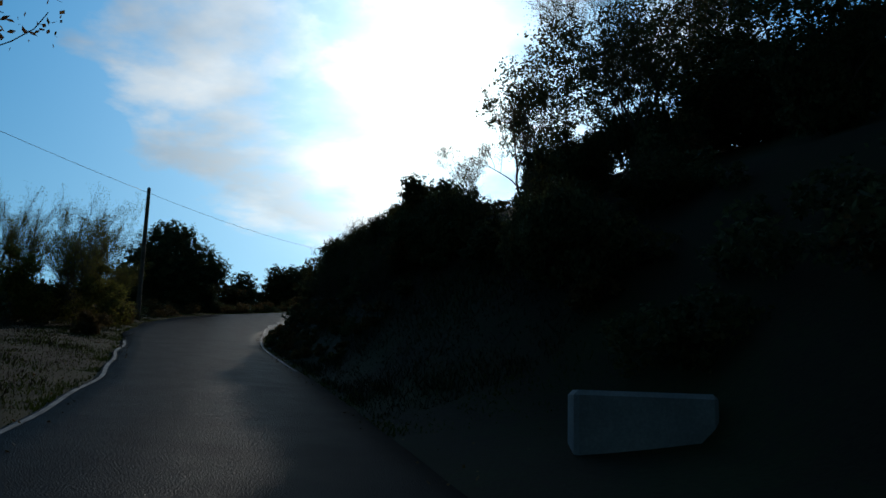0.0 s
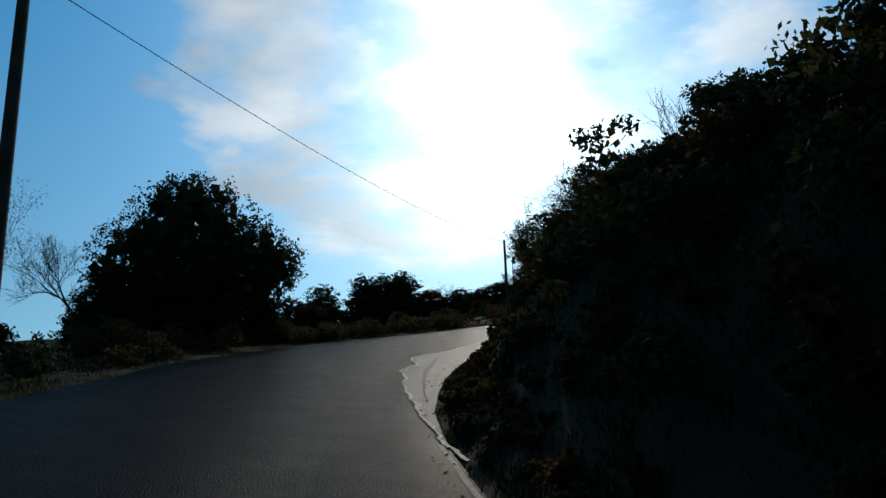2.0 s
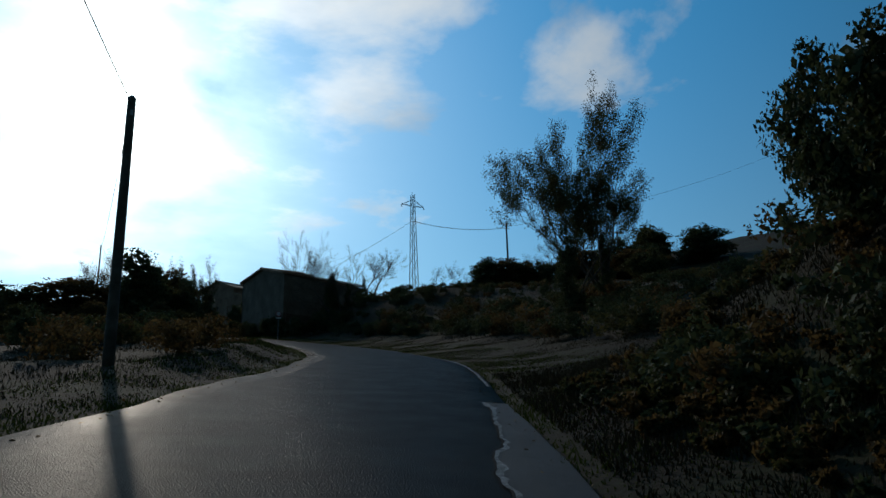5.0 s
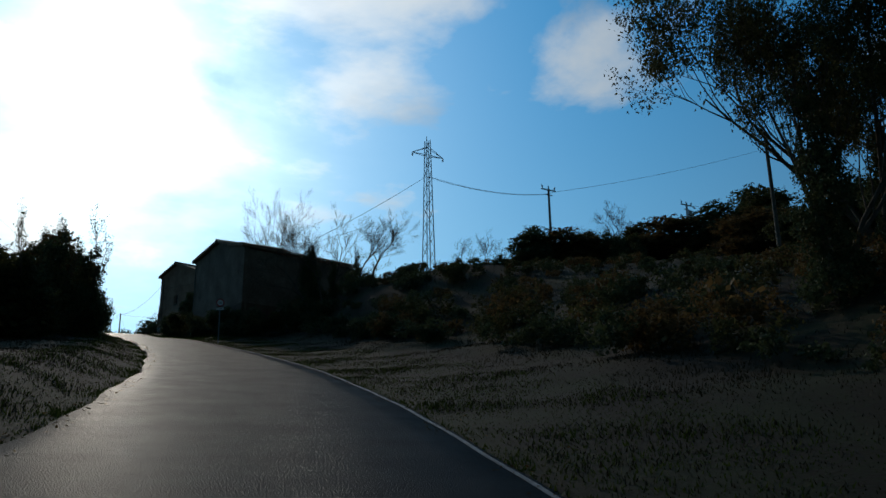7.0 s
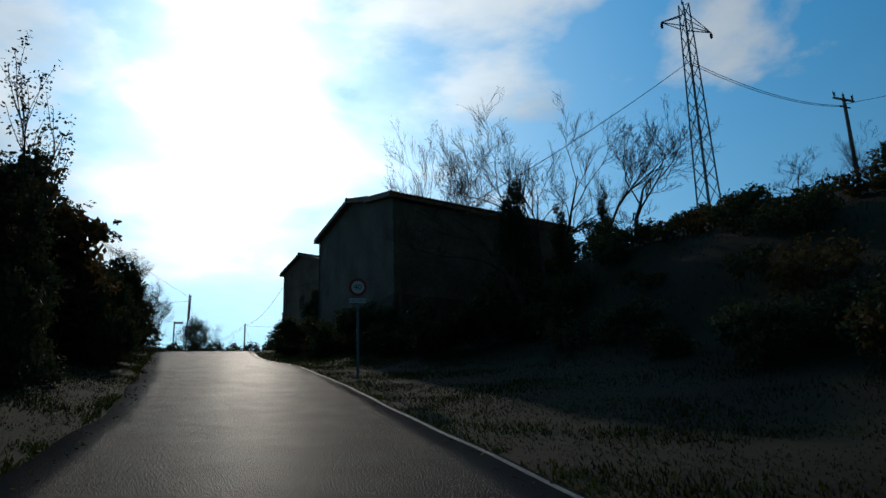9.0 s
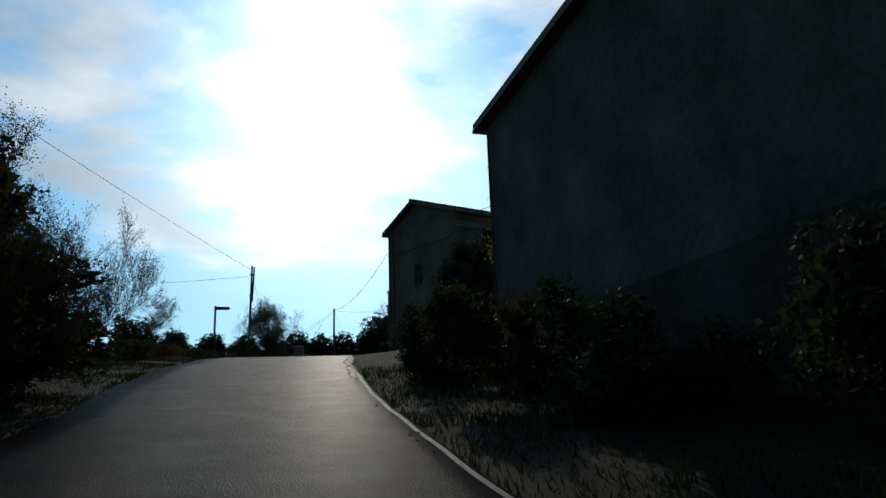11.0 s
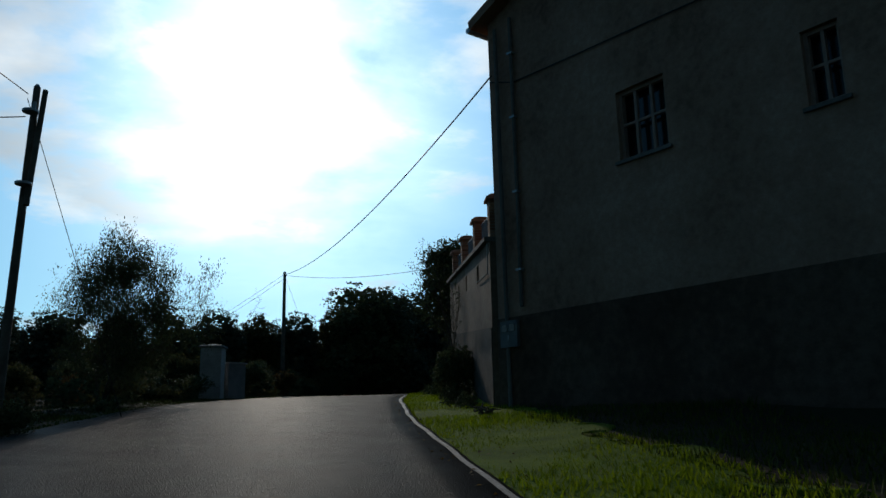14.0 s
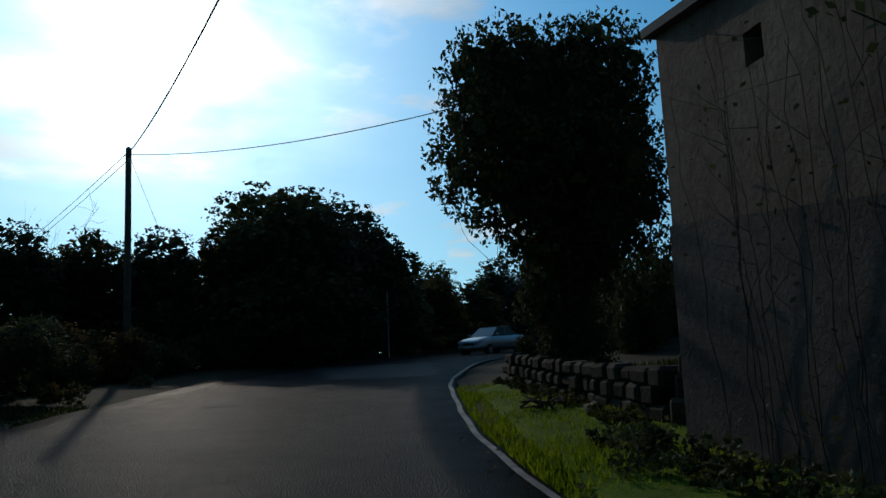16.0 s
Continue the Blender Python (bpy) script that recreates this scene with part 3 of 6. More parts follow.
class Facade:
    """A wall plane with its own axes: s along the wall, z up, d outwards."""

    def __init__(self, origin, along):
        self.o = Vector((origin[0], origin[1], 0))
        self.u = Vector((along[0], along[1], 0)).normalized()
        self.n = Vector((self.u.y, -self.u.x, 0))

    def at(self, s, z, d=0.0):
        return self.o + self.u * s + self.n * d + Vector((0, 0, z))

    def block(self, s0, s1, z0, z1, d0, d1):
        v = [self.at(s, z, d) for s in (s0, s1) for z in (z0, z1) for d in (d0, d1)]
        f = [[0, 1, 3, 2], [4, 6, 7, 5], [0, 4, 5, 1], [2, 3, 7, 6], [0, 2, 6, 4], [1, 5, 7, 3]]
        return v, f


def wall_with_holes(fc, outline, holes, thick):
    """A wall of given thickness whose top follows outline [(s, z)] with rectangular holes (s0, s1, z0, z1) through it."""
    base = outline[0][1]
    top = outline[1:]
    cuts = sorted({p[0] for p in top} | {h[0] for h in holes} | {h[1] for h in holes})

    def top_at(s):
        return float(np.interp(s, [p[0] for p in top], [p[1] for p in top]))

    pieces = []
    for a, b in zip(cuts, cuts[1:]):
        if b - a < 1e-4:
            continue
        mid = (a + b) / 2
        zs = [(base, None)]
        spans, low = [], base
        for h in sorted((h for h in holes if h[0] < mid < h[1]), key=lambda h: h[2]):
            spans.append((low, h[2], False))
            low = h[3]
        spans.append((low, None, True))
        for z0, z1, last in spans:
            ta, tb = (top_at(a), top_at(b)) if last else (z1, z1)
            v = [fc.at(a, z0, 0), fc.at(b, z0, 0), fc.at(b, tb, 0), fc.at(a, ta, 0), fc.at(a, z0, -thick), fc.at(b, z0, -thick), fc.at(b, tb, -thick), fc.at(a, ta, -thick)]
            f = [[0, 1, 2, 3], [7, 6, 5, 4], [0, 4, 5, 1], [3, 2, 6, 7], [0, 3, 7, 4], [1, 5, 6, 2]]
            pieces.append((v, f))
    return weld(*merge(pieces))


def weld(verts, faces):
    """Joins touching pieces and drops the faces between them."""
    seen, index, out = {}, [], []
    for v in verts:
        key = tuple(round(c, 4) for c in v)
        if key not in seen:
            seen[key] = len(out)
            out.append(v)
        index.append(seen[key])
    faces = [[index[i] for i in f] for f in faces]
    count = {}
    for f in faces:
        key = tuple(sorted(f))
        count[key] = count.get(key, 0) + 1
    return out, [f for f in faces if count[tuple(sorted(f))] == 1 and len(set(f)) > 2]


def roof_slab(corners, thick=0.16):
    """A slab under four corners, given in order."""
    c = [Vector(p) for p in corners]
    n = (c[1] - c[0]).cross(c[2] - c[0]).normalized()
    if n.z < 0:
        n = -n
    v = c + [p - n * thick for p in c]
    return v, [[0, 1, 2, 3], [7, 6, 5, 4], [0, 4, 5, 1], [1, 5, 6, 2], [2, 6, 7, 3], [3, 7, 4, 0]]


# cement band, darker than the terrace plaster above it
BAND = surface("damp cement band", [(0.3, (0.030, 0.025, 0.021)), (0.5, (0.066, 0.055, 0.046)), (0.7, (0.115, 0.097, 0.082))], 0.6, 8, 0.92, 0.6, 20, spec=0.12)
CUPBOARD = surface("dull cupboard paint", [(0.3, (0.09, 0.092, 0.092)), (0.7, (0.16, 0.162, 0.16))], 3, 30, 0.6, 0.2, 50)
# darker render for the lowest part of the house walls
DARK_RENDER = surface("dark lower render", [(0.3, (0.040, 0.024, 0.017)), (0.5, (0.090, 0.055, 0.039)), (0.7, (0.16, 0.105, 0.076))], 0.5, 6, 0.92, 0.5, 22, spec=0.15)


def farmhouse(label, far, near, depth, heights, base, ext, windows, ext_windows, chimneys, small=(), wing=(1.0, 0.0), plinth=2.0, face=None, wing_small=(), fittings=False):
    """A house whose gable wall runs from far to near along the lane, with a lower wing at its near end.
    heights: eave at far, apex, eave at near; apex at a share of the length; ext: length, depth and eave height of the wing."""
    face = face or PLASTER
    house = thing("house", (far[0], far[1], base), label, "house")
    inv = house.matrix_basis.inverted()

    def local(data):
        return [inv @ Vector(v) for v in data[0]], data[1]

    u = Vector((near[0] - far[0], near[1] - far[1], 0))
    length = u.length
    u.normalize()
    fc = Facade(far, u)
    fc.n = Vector((-u.y, u.x, 0)) if Vector((-u.y, u.x, 0)).x < 0 else Vector((u.y, -u.x, 0))
    inward = -fc.n
    ze, za, zn, share = heights
    sa = length * share
    th = 0.4
    holes = [(s0, s1, z0, z1) for s0, s1, z0, z1 in windows] + [tuple(q) for q in small]
    part("wall", *local(wall_with_holes(fc, [(0, base - 3.0), (0, ze), (sa, za), (length, zn)], holes, th)), face, house, "stained plaster gable wall")
    for s0, s1, z0, z1 in windows:
        window_local(house, inv, fc, s0, s1, z0, z1)
    for s0, s1, z0, z1 in small:
        part("vent", *local(fc.block(s0, s1, z0, z1, -th + 0.02, -th + 0.05)), DARK_GLASS, house)
    part("plinth", *local(fc.block(0.0, length, base - 3.0, base + plinth, 0.003, 0.05)), DARK_RENDER, house, "damp dark band along the foot")
    # side and back walls
    side = Facade(near, inward)
    side.n = u
    part("wall", *local(wall_with_holes(side, [(th, base - 3.0), (th, zn - 0.1), (depth, zn - 0.1)], [], th)), face, house)
    back = Facade(tuple(Vector((far[0], far[1], 0)) + inward * depth)[:2], u)
    back.n = inward
    part("wall", *local(wall_with_holes(back, [(0, base - 3.0), (0, ze), (sa, za), (length, zn)], [], th)), face, house)
    left = Facade(far, inward)
    left.n = -u
    part("wall", *local(wall_with_holes(left, [(th, base - 3.0), (th, ze - 0.1), (depth - th, ze - 0.1)], [], th)), face, house)
    # roof, with the ridge running inwards
    over = 0.35

    def edge(s, z, d):
        return fc.at(s, z, d)

    def slope_point(s0, z0, s1, z1, extra):
        d = math.hypot(s1 - s0, z1 - z0)
        return s1 + (s1 - s0) / d * extra, z1 + (z1 - z0) / d * extra

    fs, fz = slope_point(sa, za, 0, ze, over)
    ns, nz = slope_point(sa, za, length, zn, over)
    lift = 0.17
    part("roof", *local(roof_slab([edge(fs, fz + lift, over), edge(sa, za + lift, over), edge(sa, za + lift, -depth - over), edge(fs, fz + lift, -depth - over)])), TILE, house, "clay tiled roof slope")
    part("roof", *local(roof_slab([edge(sa, za + lift, over), edge(ns, nz + lift, over), edge(ns, nz + lift, -depth - over), edge(sa, za + lift, -depth - over)])), TILE, house, "clay tiled roof slope")
    rows = under(new("roof_edge"), house)
    tile_columns(rows, inv @ edge(ns, nz + lift + 0.02, over), inv @ edge(ns, nz + lift + 0.02, -depth), (edge(sa, za, 0) - edge(ns, nz, 0)))
    tile_columns(rows, inv @ edge(fs, fz + lift + 0.02, over), inv @ edge(fs, fz + lift + 0.02, -depth), (edge(sa, za, 0) - edge(fs, fz, 0)))
    for (p, q) in (((fs, fz), (sa, za)), ((ns, nz), (sa, za))):
        a, b = edge(p[0], p[1] + lift + 0.03, over - 0.1), edge(q[0], q[1] + lift + 0.03, over - 0.1)
        part("verge_tiles", *local(tube([a, b], [0.11, 0.11], 8)), TILE, house)
    part("ridge", *local(tube([edge(sa, za + lift + 0.04, over + 0.05), edge(sa, za + lift + 0.04, -depth - over)], [0.14, 0.14], 8)), TILE, house)
    # rainwater pipes and eave gutter
    part("downpipe", *local(tube([edge(0.35, ze - 0.3, 0.09), edge(0.4, base - 0.2, 0.09)], [0.05, 0.05], 8)), PLINTH, house)
    part("gutter", *local(tube([edge(fs - 0.02, fz + 0.02, over), edge(fs - 0.02, fz + 0.02, -depth)], [0.08, 0.08], 8)), STEEL, house)
    # the lower wing
    el, ed, ez0, ez1 = ext
    near_v = Vector((near[0], near[1], 0))
    wf = Facade(tuple(near_v)[:2], u)
    wf.n = fc.n
    part("wall", *local(wall_with_holes(wf, [(0.0, base - 3.0), (0.0, ez0), (el, ez1)], list(wing_small), th)), face, house)
    for s0, s1, z0, z1 in wing_small:
        part("vent", *local(wf.block(s0, s1, z0, z1, -th + 0.02, -th + 0.05)), DARK_GLASS, house)
    if fittings:
        # a rainwater pipe, a sagging cable and a meter cupboard on the gable wall
        part("downpipe", *local(tube([edge(0.85, ze - 0.2, 0.06), edge(0.87, 40.0, 0.06), edge(0.85, 37.6, 0.06)], [0.045] * 3, 8)), PLINTH, house)
        for zb in (38.4, 40.2, 42.0, 43.6):
            part("pipe_clip", *local(fc.block(0.77, 0.93, zb, zb + 0.05, 0.002, 0.12)), STEEL, house)
        part("wall_cable", *local(tube([edge(q[0], q[1], 0.035) for q in ((0.05, 43.2), (0.86, 42.9), (2.5, 42.8), (4.8, 42.68), (6.8, 42.55), (8.5, 42.5), (9.1, 42.78))], [0.016] * 7, 5)), CABLE, house)
        box_on = under(new("meter_cupboard"), house)
        part("body", *local(fc.block(0.2, 0.75, 36.74, 37.32, 0.055, 0.14)), CUPBOARD, box_on, "dull grey metal cupboard")
        for q in (0.27, 0.52):
            part("pane", *local(fc.block(q, q + 0.16, 37.08, 37.24, 0.143, 0.152)), DARK_GLASS, box_on)
        part("latch", *local(fc.block(0.46, 0.49, 36.9, 37.0, 0.143, 0.155)), STEEL, box_on)
    corner = near_v + u * el
    inward = Vector((wing[0], wing[1], 0)).normalized()
    ws = Facade(tuple(corner)[:2], inward)
    ws.n = Vector((inward.y, -inward.x, 0))
    part("wall", *local(wall_with_holes(ws, [(th, base - 3.0), (th, ez1 - 0.1), (ed, ez1 - 0.1)], ext_windows, th)), face, house)
    part("plinth", *local(wf.block(0.0, el, base - 3.0, base + plinth, 0.003, 0.05)), DARK_RENDER, house)
    part("plinth", *local(ws.block(0.0, ed, base - 3.0, base + plinth, 0.003, 0.05)), DARK_RENDER, house)
    for s0, s1, z0, z1 in ext_windows:
        window_local(house, inv, ws, s0, s1, z0, z1)
    def wing_at(s, z, d):
        return wf.at(s, z, 0) - inward * d

    q = [wing_at(-0.1, ez0 + lift, over), wing_at(el + over, ez1 + lift - 0.05, over), wing_at(el + over, ez1 + lift - 0.05, -ed - over), wing_at(-0.1, ez0 + lift, -ed - over)]
    part("roof", *local(roof_slab(q)), TILE, house, "lower clay tiled roof of the wing")
    tile_columns(rows, inv @ wing_at(el + over, ez1 + lift, over), inv @ wing_at(el + over, ez1 + lift, -ed), (wf.at(0, ez0, 0) - wf.at(el, ez1, 0)))
    part("verge_tiles", *local(tube([wf.at(el + over, ez1 + lift, over - 0.1), wf.at(0.1, ez0 + lift + 0.04, over - 0.1)], [0.11, 0.11], 8)), TILE, house)
    for s, d, w, h in chimneys:
        zc = ez0 + (ez1 - ez0) * s / el
        c = wing_at(s, zc, -d)
        ch = under(new("chimney"), house)
        part("shaft", *local(box(c.x, c.y, zc + h / 2, w, w, h + 0.4, 0.02)), face, ch)
        part("cap", *local(box(c.x, c.y, zc + h + 0.26, w + 0.14, w + 0.14, 0.1, 0.02)), TILE, ch)
        part("cowl", *local(tube([(c.x, c.y, zc + h + 0.28), (c.x, c.y, zc + h + 0.62)], [w * 0.42, w * 0.3], 8)), TILE, ch)
    return house, fc, inv


def window_local(house, inv, fc, s0, s1, z0, z1):
    win = under(new("window"), house)

    def blk(*a):
        v, f = fc.block(*a)
        return [inv @ p for p in v], f

    w = s1 - s0
    part("pane", *blk(s0, s1, z0, z1, -0.33, -0.30), DARK_GLASS, win)
    f = 0.07
    bits = [blk(s0, s0 + f, z0, z1, -0.2, -0.1), blk(s1 - f, s1, z0, z1, -0.2, -0.1), blk(s0 + f, s1 - f, z0, z0 + f, -0.2, -0.1), blk(s0 + f, s1 - f, z1 - f, z1, -0.2, -0.1)]
    part("window_frame", *merge(bits), SHUTTER, win)
    n = max(2, round(w / 0.33))
    for k in range(1, n):
        s = s0 + w * k / n
        part("mullion", *blk(s - 0.03, s + 0.03, z0 + f, z1 - f, -0.19, -0.11), SHUTTER, win)
    zm = z0 + (z1 - z0) * 0.52
    part("transom", *blk(s0 + f, s1 - f, zm - 0.025, zm + 0.025, -0.185, -0.115), SHUTTER, win)
    part("window_sill", *blk(s0 - 0.08, s1 + 0.08, z0 - 0.07, z0 - 0.003, -0.1, 0.06), PLINTH, win)


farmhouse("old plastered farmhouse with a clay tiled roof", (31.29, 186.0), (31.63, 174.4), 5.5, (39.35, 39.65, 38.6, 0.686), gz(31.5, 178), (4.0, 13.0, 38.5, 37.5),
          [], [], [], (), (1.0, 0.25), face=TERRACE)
farmhouse("tall plastered farmhouse beside the lane with barred windows and clay tiles", (34.33, 219.0), (37.14, 210.02), 10.0, (44.75, 46.05, 44.05, 0.43), gz(35.5, 215), (3.45, 10.0, 43.05, 41.78),
          [(3.8, 4.95, 40.1, 41.55), (7.6, 8.2, 39.9, 41.2)], [(2.2, 3.0, 39.0, 40.6), (5.0, 5.7, 38.9, 40.3), (8.0, 8.7, 38.9, 40.3)], [(2.4, 6.9, 0.32, 2.6), (2.05, 6.0, 0.30, 1.0)], [], (9.2, 4.7), wing_small=[(0.12, 0.42, 40.55, 41.15), (1.15, 1.3, 37.95, 38.3)], fittings=True)


# ---- terrace wall with brick piers and railings ----
def terrace():
    a, b = Vector((34.22, 219.12, 0)), Vector((37.56, 230.80, 0))
    u = (b - a)
    length = u.length
    u.normalize()
    base = gz(36, 225) - 0.8
    wall = thing("terrace_wall", (a.x, a.y, base), "tall plastered retaining wall with brick piers and metal railings", "wall")
    inv = wall.matrix_basis.inverted()
    fc = Facade((a.x, a.y), u)
    fc.n = Vector((-u.y, u.x, 0))

    def local(d):
        return [inv @ Vector(v) for v in d[0]], d[1]

    def top(s):
        return 39.27 + 0.094 * s

    vents = [(2.3, 2.78, 38.72, 39.18), (5.5, 5.88, 39.03, 39.5), (8.1, 8.42, 39.3, 39.68), (10.4, 10.66, 39.5, 39.8)]
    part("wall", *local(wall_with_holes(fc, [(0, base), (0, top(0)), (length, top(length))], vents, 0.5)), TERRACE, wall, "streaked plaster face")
    v, f = fc.block(0.0, length, 0.0, 1.0, 0.003, 0.03)
    v = [p + Vector((0, 0, (base - p.z) if p.z < 0.5 else 36.24 + 0.094 * (p - fc.o).dot(u))) for p in v]
    part("plinth", *local((v, f)), BAND, wall, "dark damp cement band along the foot")
    for v in vents:
        part("vent", *local(fc.block(*v, -0.45, -0.4)), DARK_GLASS, wall)
    end = Facade((b.x, b.y), fc.n * -1)
    end.n = u
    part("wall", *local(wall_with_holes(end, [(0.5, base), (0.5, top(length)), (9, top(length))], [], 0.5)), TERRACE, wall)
    v, f = fc.block(-0.02, length + 0.1, 0, 0.1, -0.6, 0.12)
    v = [p + Vector((0, 0, top((p - fc.o).dot(u)) + 0.002)) for p in v]
    part("coping", *local((v, f)), PLINTH, wall)
    spots = [0.3, 3.63, 7.37, 11.12]
    brick = bpy.data.meshes.new("brick")
    bv, bf = box(0, 0, 0, 0.4, 0.4, 0.062, 0.006)
    brick.from_pydata([tuple(p) for p in bv], [], bf)
    brick.materials.append(BRICK)
    for s in spots:
        z0 = top(s) + 0.1
        pier = under(new("pier"), wall)
        c = fc.at(s, 0, -0.24)
        turn = math.atan2(u.y, u.x)
        part("core", *local(box(c.x, c.y, z0 + 0.46, 0.36, 0.36, 0.92, 0.0, turn)), MORTAR, pier)
        for k in range(12):
            ob = under(new("brick", brick), pier)
            ob.matrix_basis = inv @ pose(c.x, c.y, z0 + 0.04 + k * 0.076, 0, 0, math.degrees(turn) + random.uniform(-1.5, 1.5))
        part("cap", *local(merge([box(c.x, c.y, z0 + 0.96, 0.54, 0.54, 0.07, 0.01, turn), box(c.x, c.y, z0 + 1.04, 0.4, 0.4, 0.09, 0.06, turn)])), BRICK, pier)
    for s0, s1 in zip(spots, spots[1:]):
        rail = under(new("railing"), wall)
        p0, p1 = fc.at(s0 + 0.25, top(s0) + 0.88, -0.24), fc.at(s1 - 0.25, top(s1) + 0.88, -0.24)
        q0, q1 = p0 - Vector((0, 0, 0.68)), p1 - Vector((0, 0, 0.68))
        part("top_rail", *local(tube([p0, p1], [0.025, 0.025], 6)), RAIL, rail)
        part("bottom_rail", *local(tube([q0, q1], [0.02, 0.02], 6)), RAIL, rail)
        n = int((s1 - s0) / 0.125)
        for k in range(1, n):
            w = k / n
            part("bar", *local(tube([q0.lerp(q1, w), p0.lerp(p1, w)], [0.009, 0.009], 5)), RAIL, rail)
    part("wall_cable", *local(tube([fc.at(s, z, 0.05) for s, z in ((2.5, 38.73), (1.9, 38.66), (1.2, 38.6), (0.6, 38.57), (0.08, 38.5), (0.05, 39.25))], [0.016] * 6, 5)), CONCRETE, wall)


terrace()


# ---- poles, masts and wires ----
def wire(a, b, sag, radius=0.012, label="thin black overhead wire"):
    a, b = Vector(a), Vector(b)
    pts = []
    for k in range(17):
        w = k / 16
        p = a.lerp(b, w)
        p.z -= sag * 4 * w * (1 - w)
        pts.append(p - a)
    ob = mesh_object("overhead_wire", *tube(pts, [radius] * 17, 5), CABLE, True)
    ob.location = a
    tagged(ob, label, "wire", "overhead wires")


def wood_pole(x, y, top, lean=(0, 0), radius=0.12, label="weathered wooden utility pole beside the lane", spur=False):
    z = gz(x, y)
    pole = thing("utility_pole", (x, y, z), label, "utility pole", "utility poles")
    h = top - z
    pts = [(lean[0] * k / 6, lean[1] * k / 6, -0.3 + (h + 0.3) * k / 6) for k in range(7)]
    part("shaft", *tube(pts, [radius * (1 - 0.045 * k) for k in range(7)], 10), WOOD, pole, smooth=True)
    part("cap", *tube([(lean[0], lean[1], h), (lean[0], lean[1], h + 0.07)], [radius * 0.74, radius * 0.3], 10), STEEL, pole)
    part("bracket", *box(lean[0], lean[1] - 0.1, h - 0.45, 0.07, 0.12, 0.16, 0.01), STEEL, pole)
    if spur:
        part("spur", *tube([(0.16, 0, h * 0.62), (lean[0] + 0.16, lean[1], h - 0.05)], [0.062, 0.055], 8), WOOD, pole, "second length of pole strapped alongside")
        for zz in (h * 0.68, h * 0.9):
            part("strap", *tube([(0.08, 0, zz), (0.08, 0, zz + 0.05)], [0.16, 0.16], 10), STEEL, pole)
    return pole


P1, P2, P4, P5 = (-13.35, 48.0, 16.1), (1.15, 98.32, 23.1), (24.3, 219.6, 42.2), (34.5, 254.4, 45.1)
wood_pole(*P1, radius=0.15)
wood_pole(*P2, radius=0.14)
wood_pole(*P4, lean=(0.10, 0.35), radius=0.095, label="cracked wooden utility pole with a second length strapped on", spur=True)
wood_pole(*P5, radius=0.14)
PB, PM = (-22.0, -6.0, 11.0), (11.5, 182.0, 41.6)
wood_pole(*PB)
wood_pole(*PM)
wire(PB, P1[:2] + (P1[2] - 0.3,), 0.6)
wire(P1[:2] + (P1[2] - 0.3,), P2[:2] + (P2[2] - 0.15,), 0.8)
wire(P2[:2] + (P2[2] - 0.15,), PM[:2] + (PM[2] - 0.15,), 0.9)
wire(PM[:2] + (PM[2] - 0.15,), P4[:2] + (P4[2] - 0.3,), 0.2)
wire(P4[:2] + (P4[2] - 0.8,), (-12.0, 226.0, 41.0), 0.6)
wire(P4[:2] + (P4[2] - 0.4,), (26.4, 222.2, gz(26.4, 222.2)), 0.0, 0.008, "steel stay wire anchored in the ground")
wire((34.2, 218.6, 43.2), P5[:2] + (P5[2] - 0.15,), 0.9, 0.02, "twisted black supply cable from the house")
wire(P5[:2] + (P5[2] - 0.1,), (27.8, 283.6, 43.2), 0.25)
wire(P5[:2] + (P5[2] - 0.4,), (27.5, 283.6, 42.6), 0.25)
wire(P5[:2] + (P5[2] - 0.2,), (42.0, 238.5, 43.2), 0.5, 0.014)
wire(P5[:2] + (P5[2] - 0.2,), (38.0, 256.6, gz(38.0, 256.6)), 0.0, 0.008, "steel stay wire anchored in the ground")
wood_pole(44.6, 126.6, 34.6, label="slim grey utility pole on the hillside", radius=0.11)
wood_pole(38.30, 195.08, 40.92)
wire((38.6, 211.1, 44.3), (62.0, 206.66, 53.4), 0.15, 0.018, "twisted black supply cable from the house")


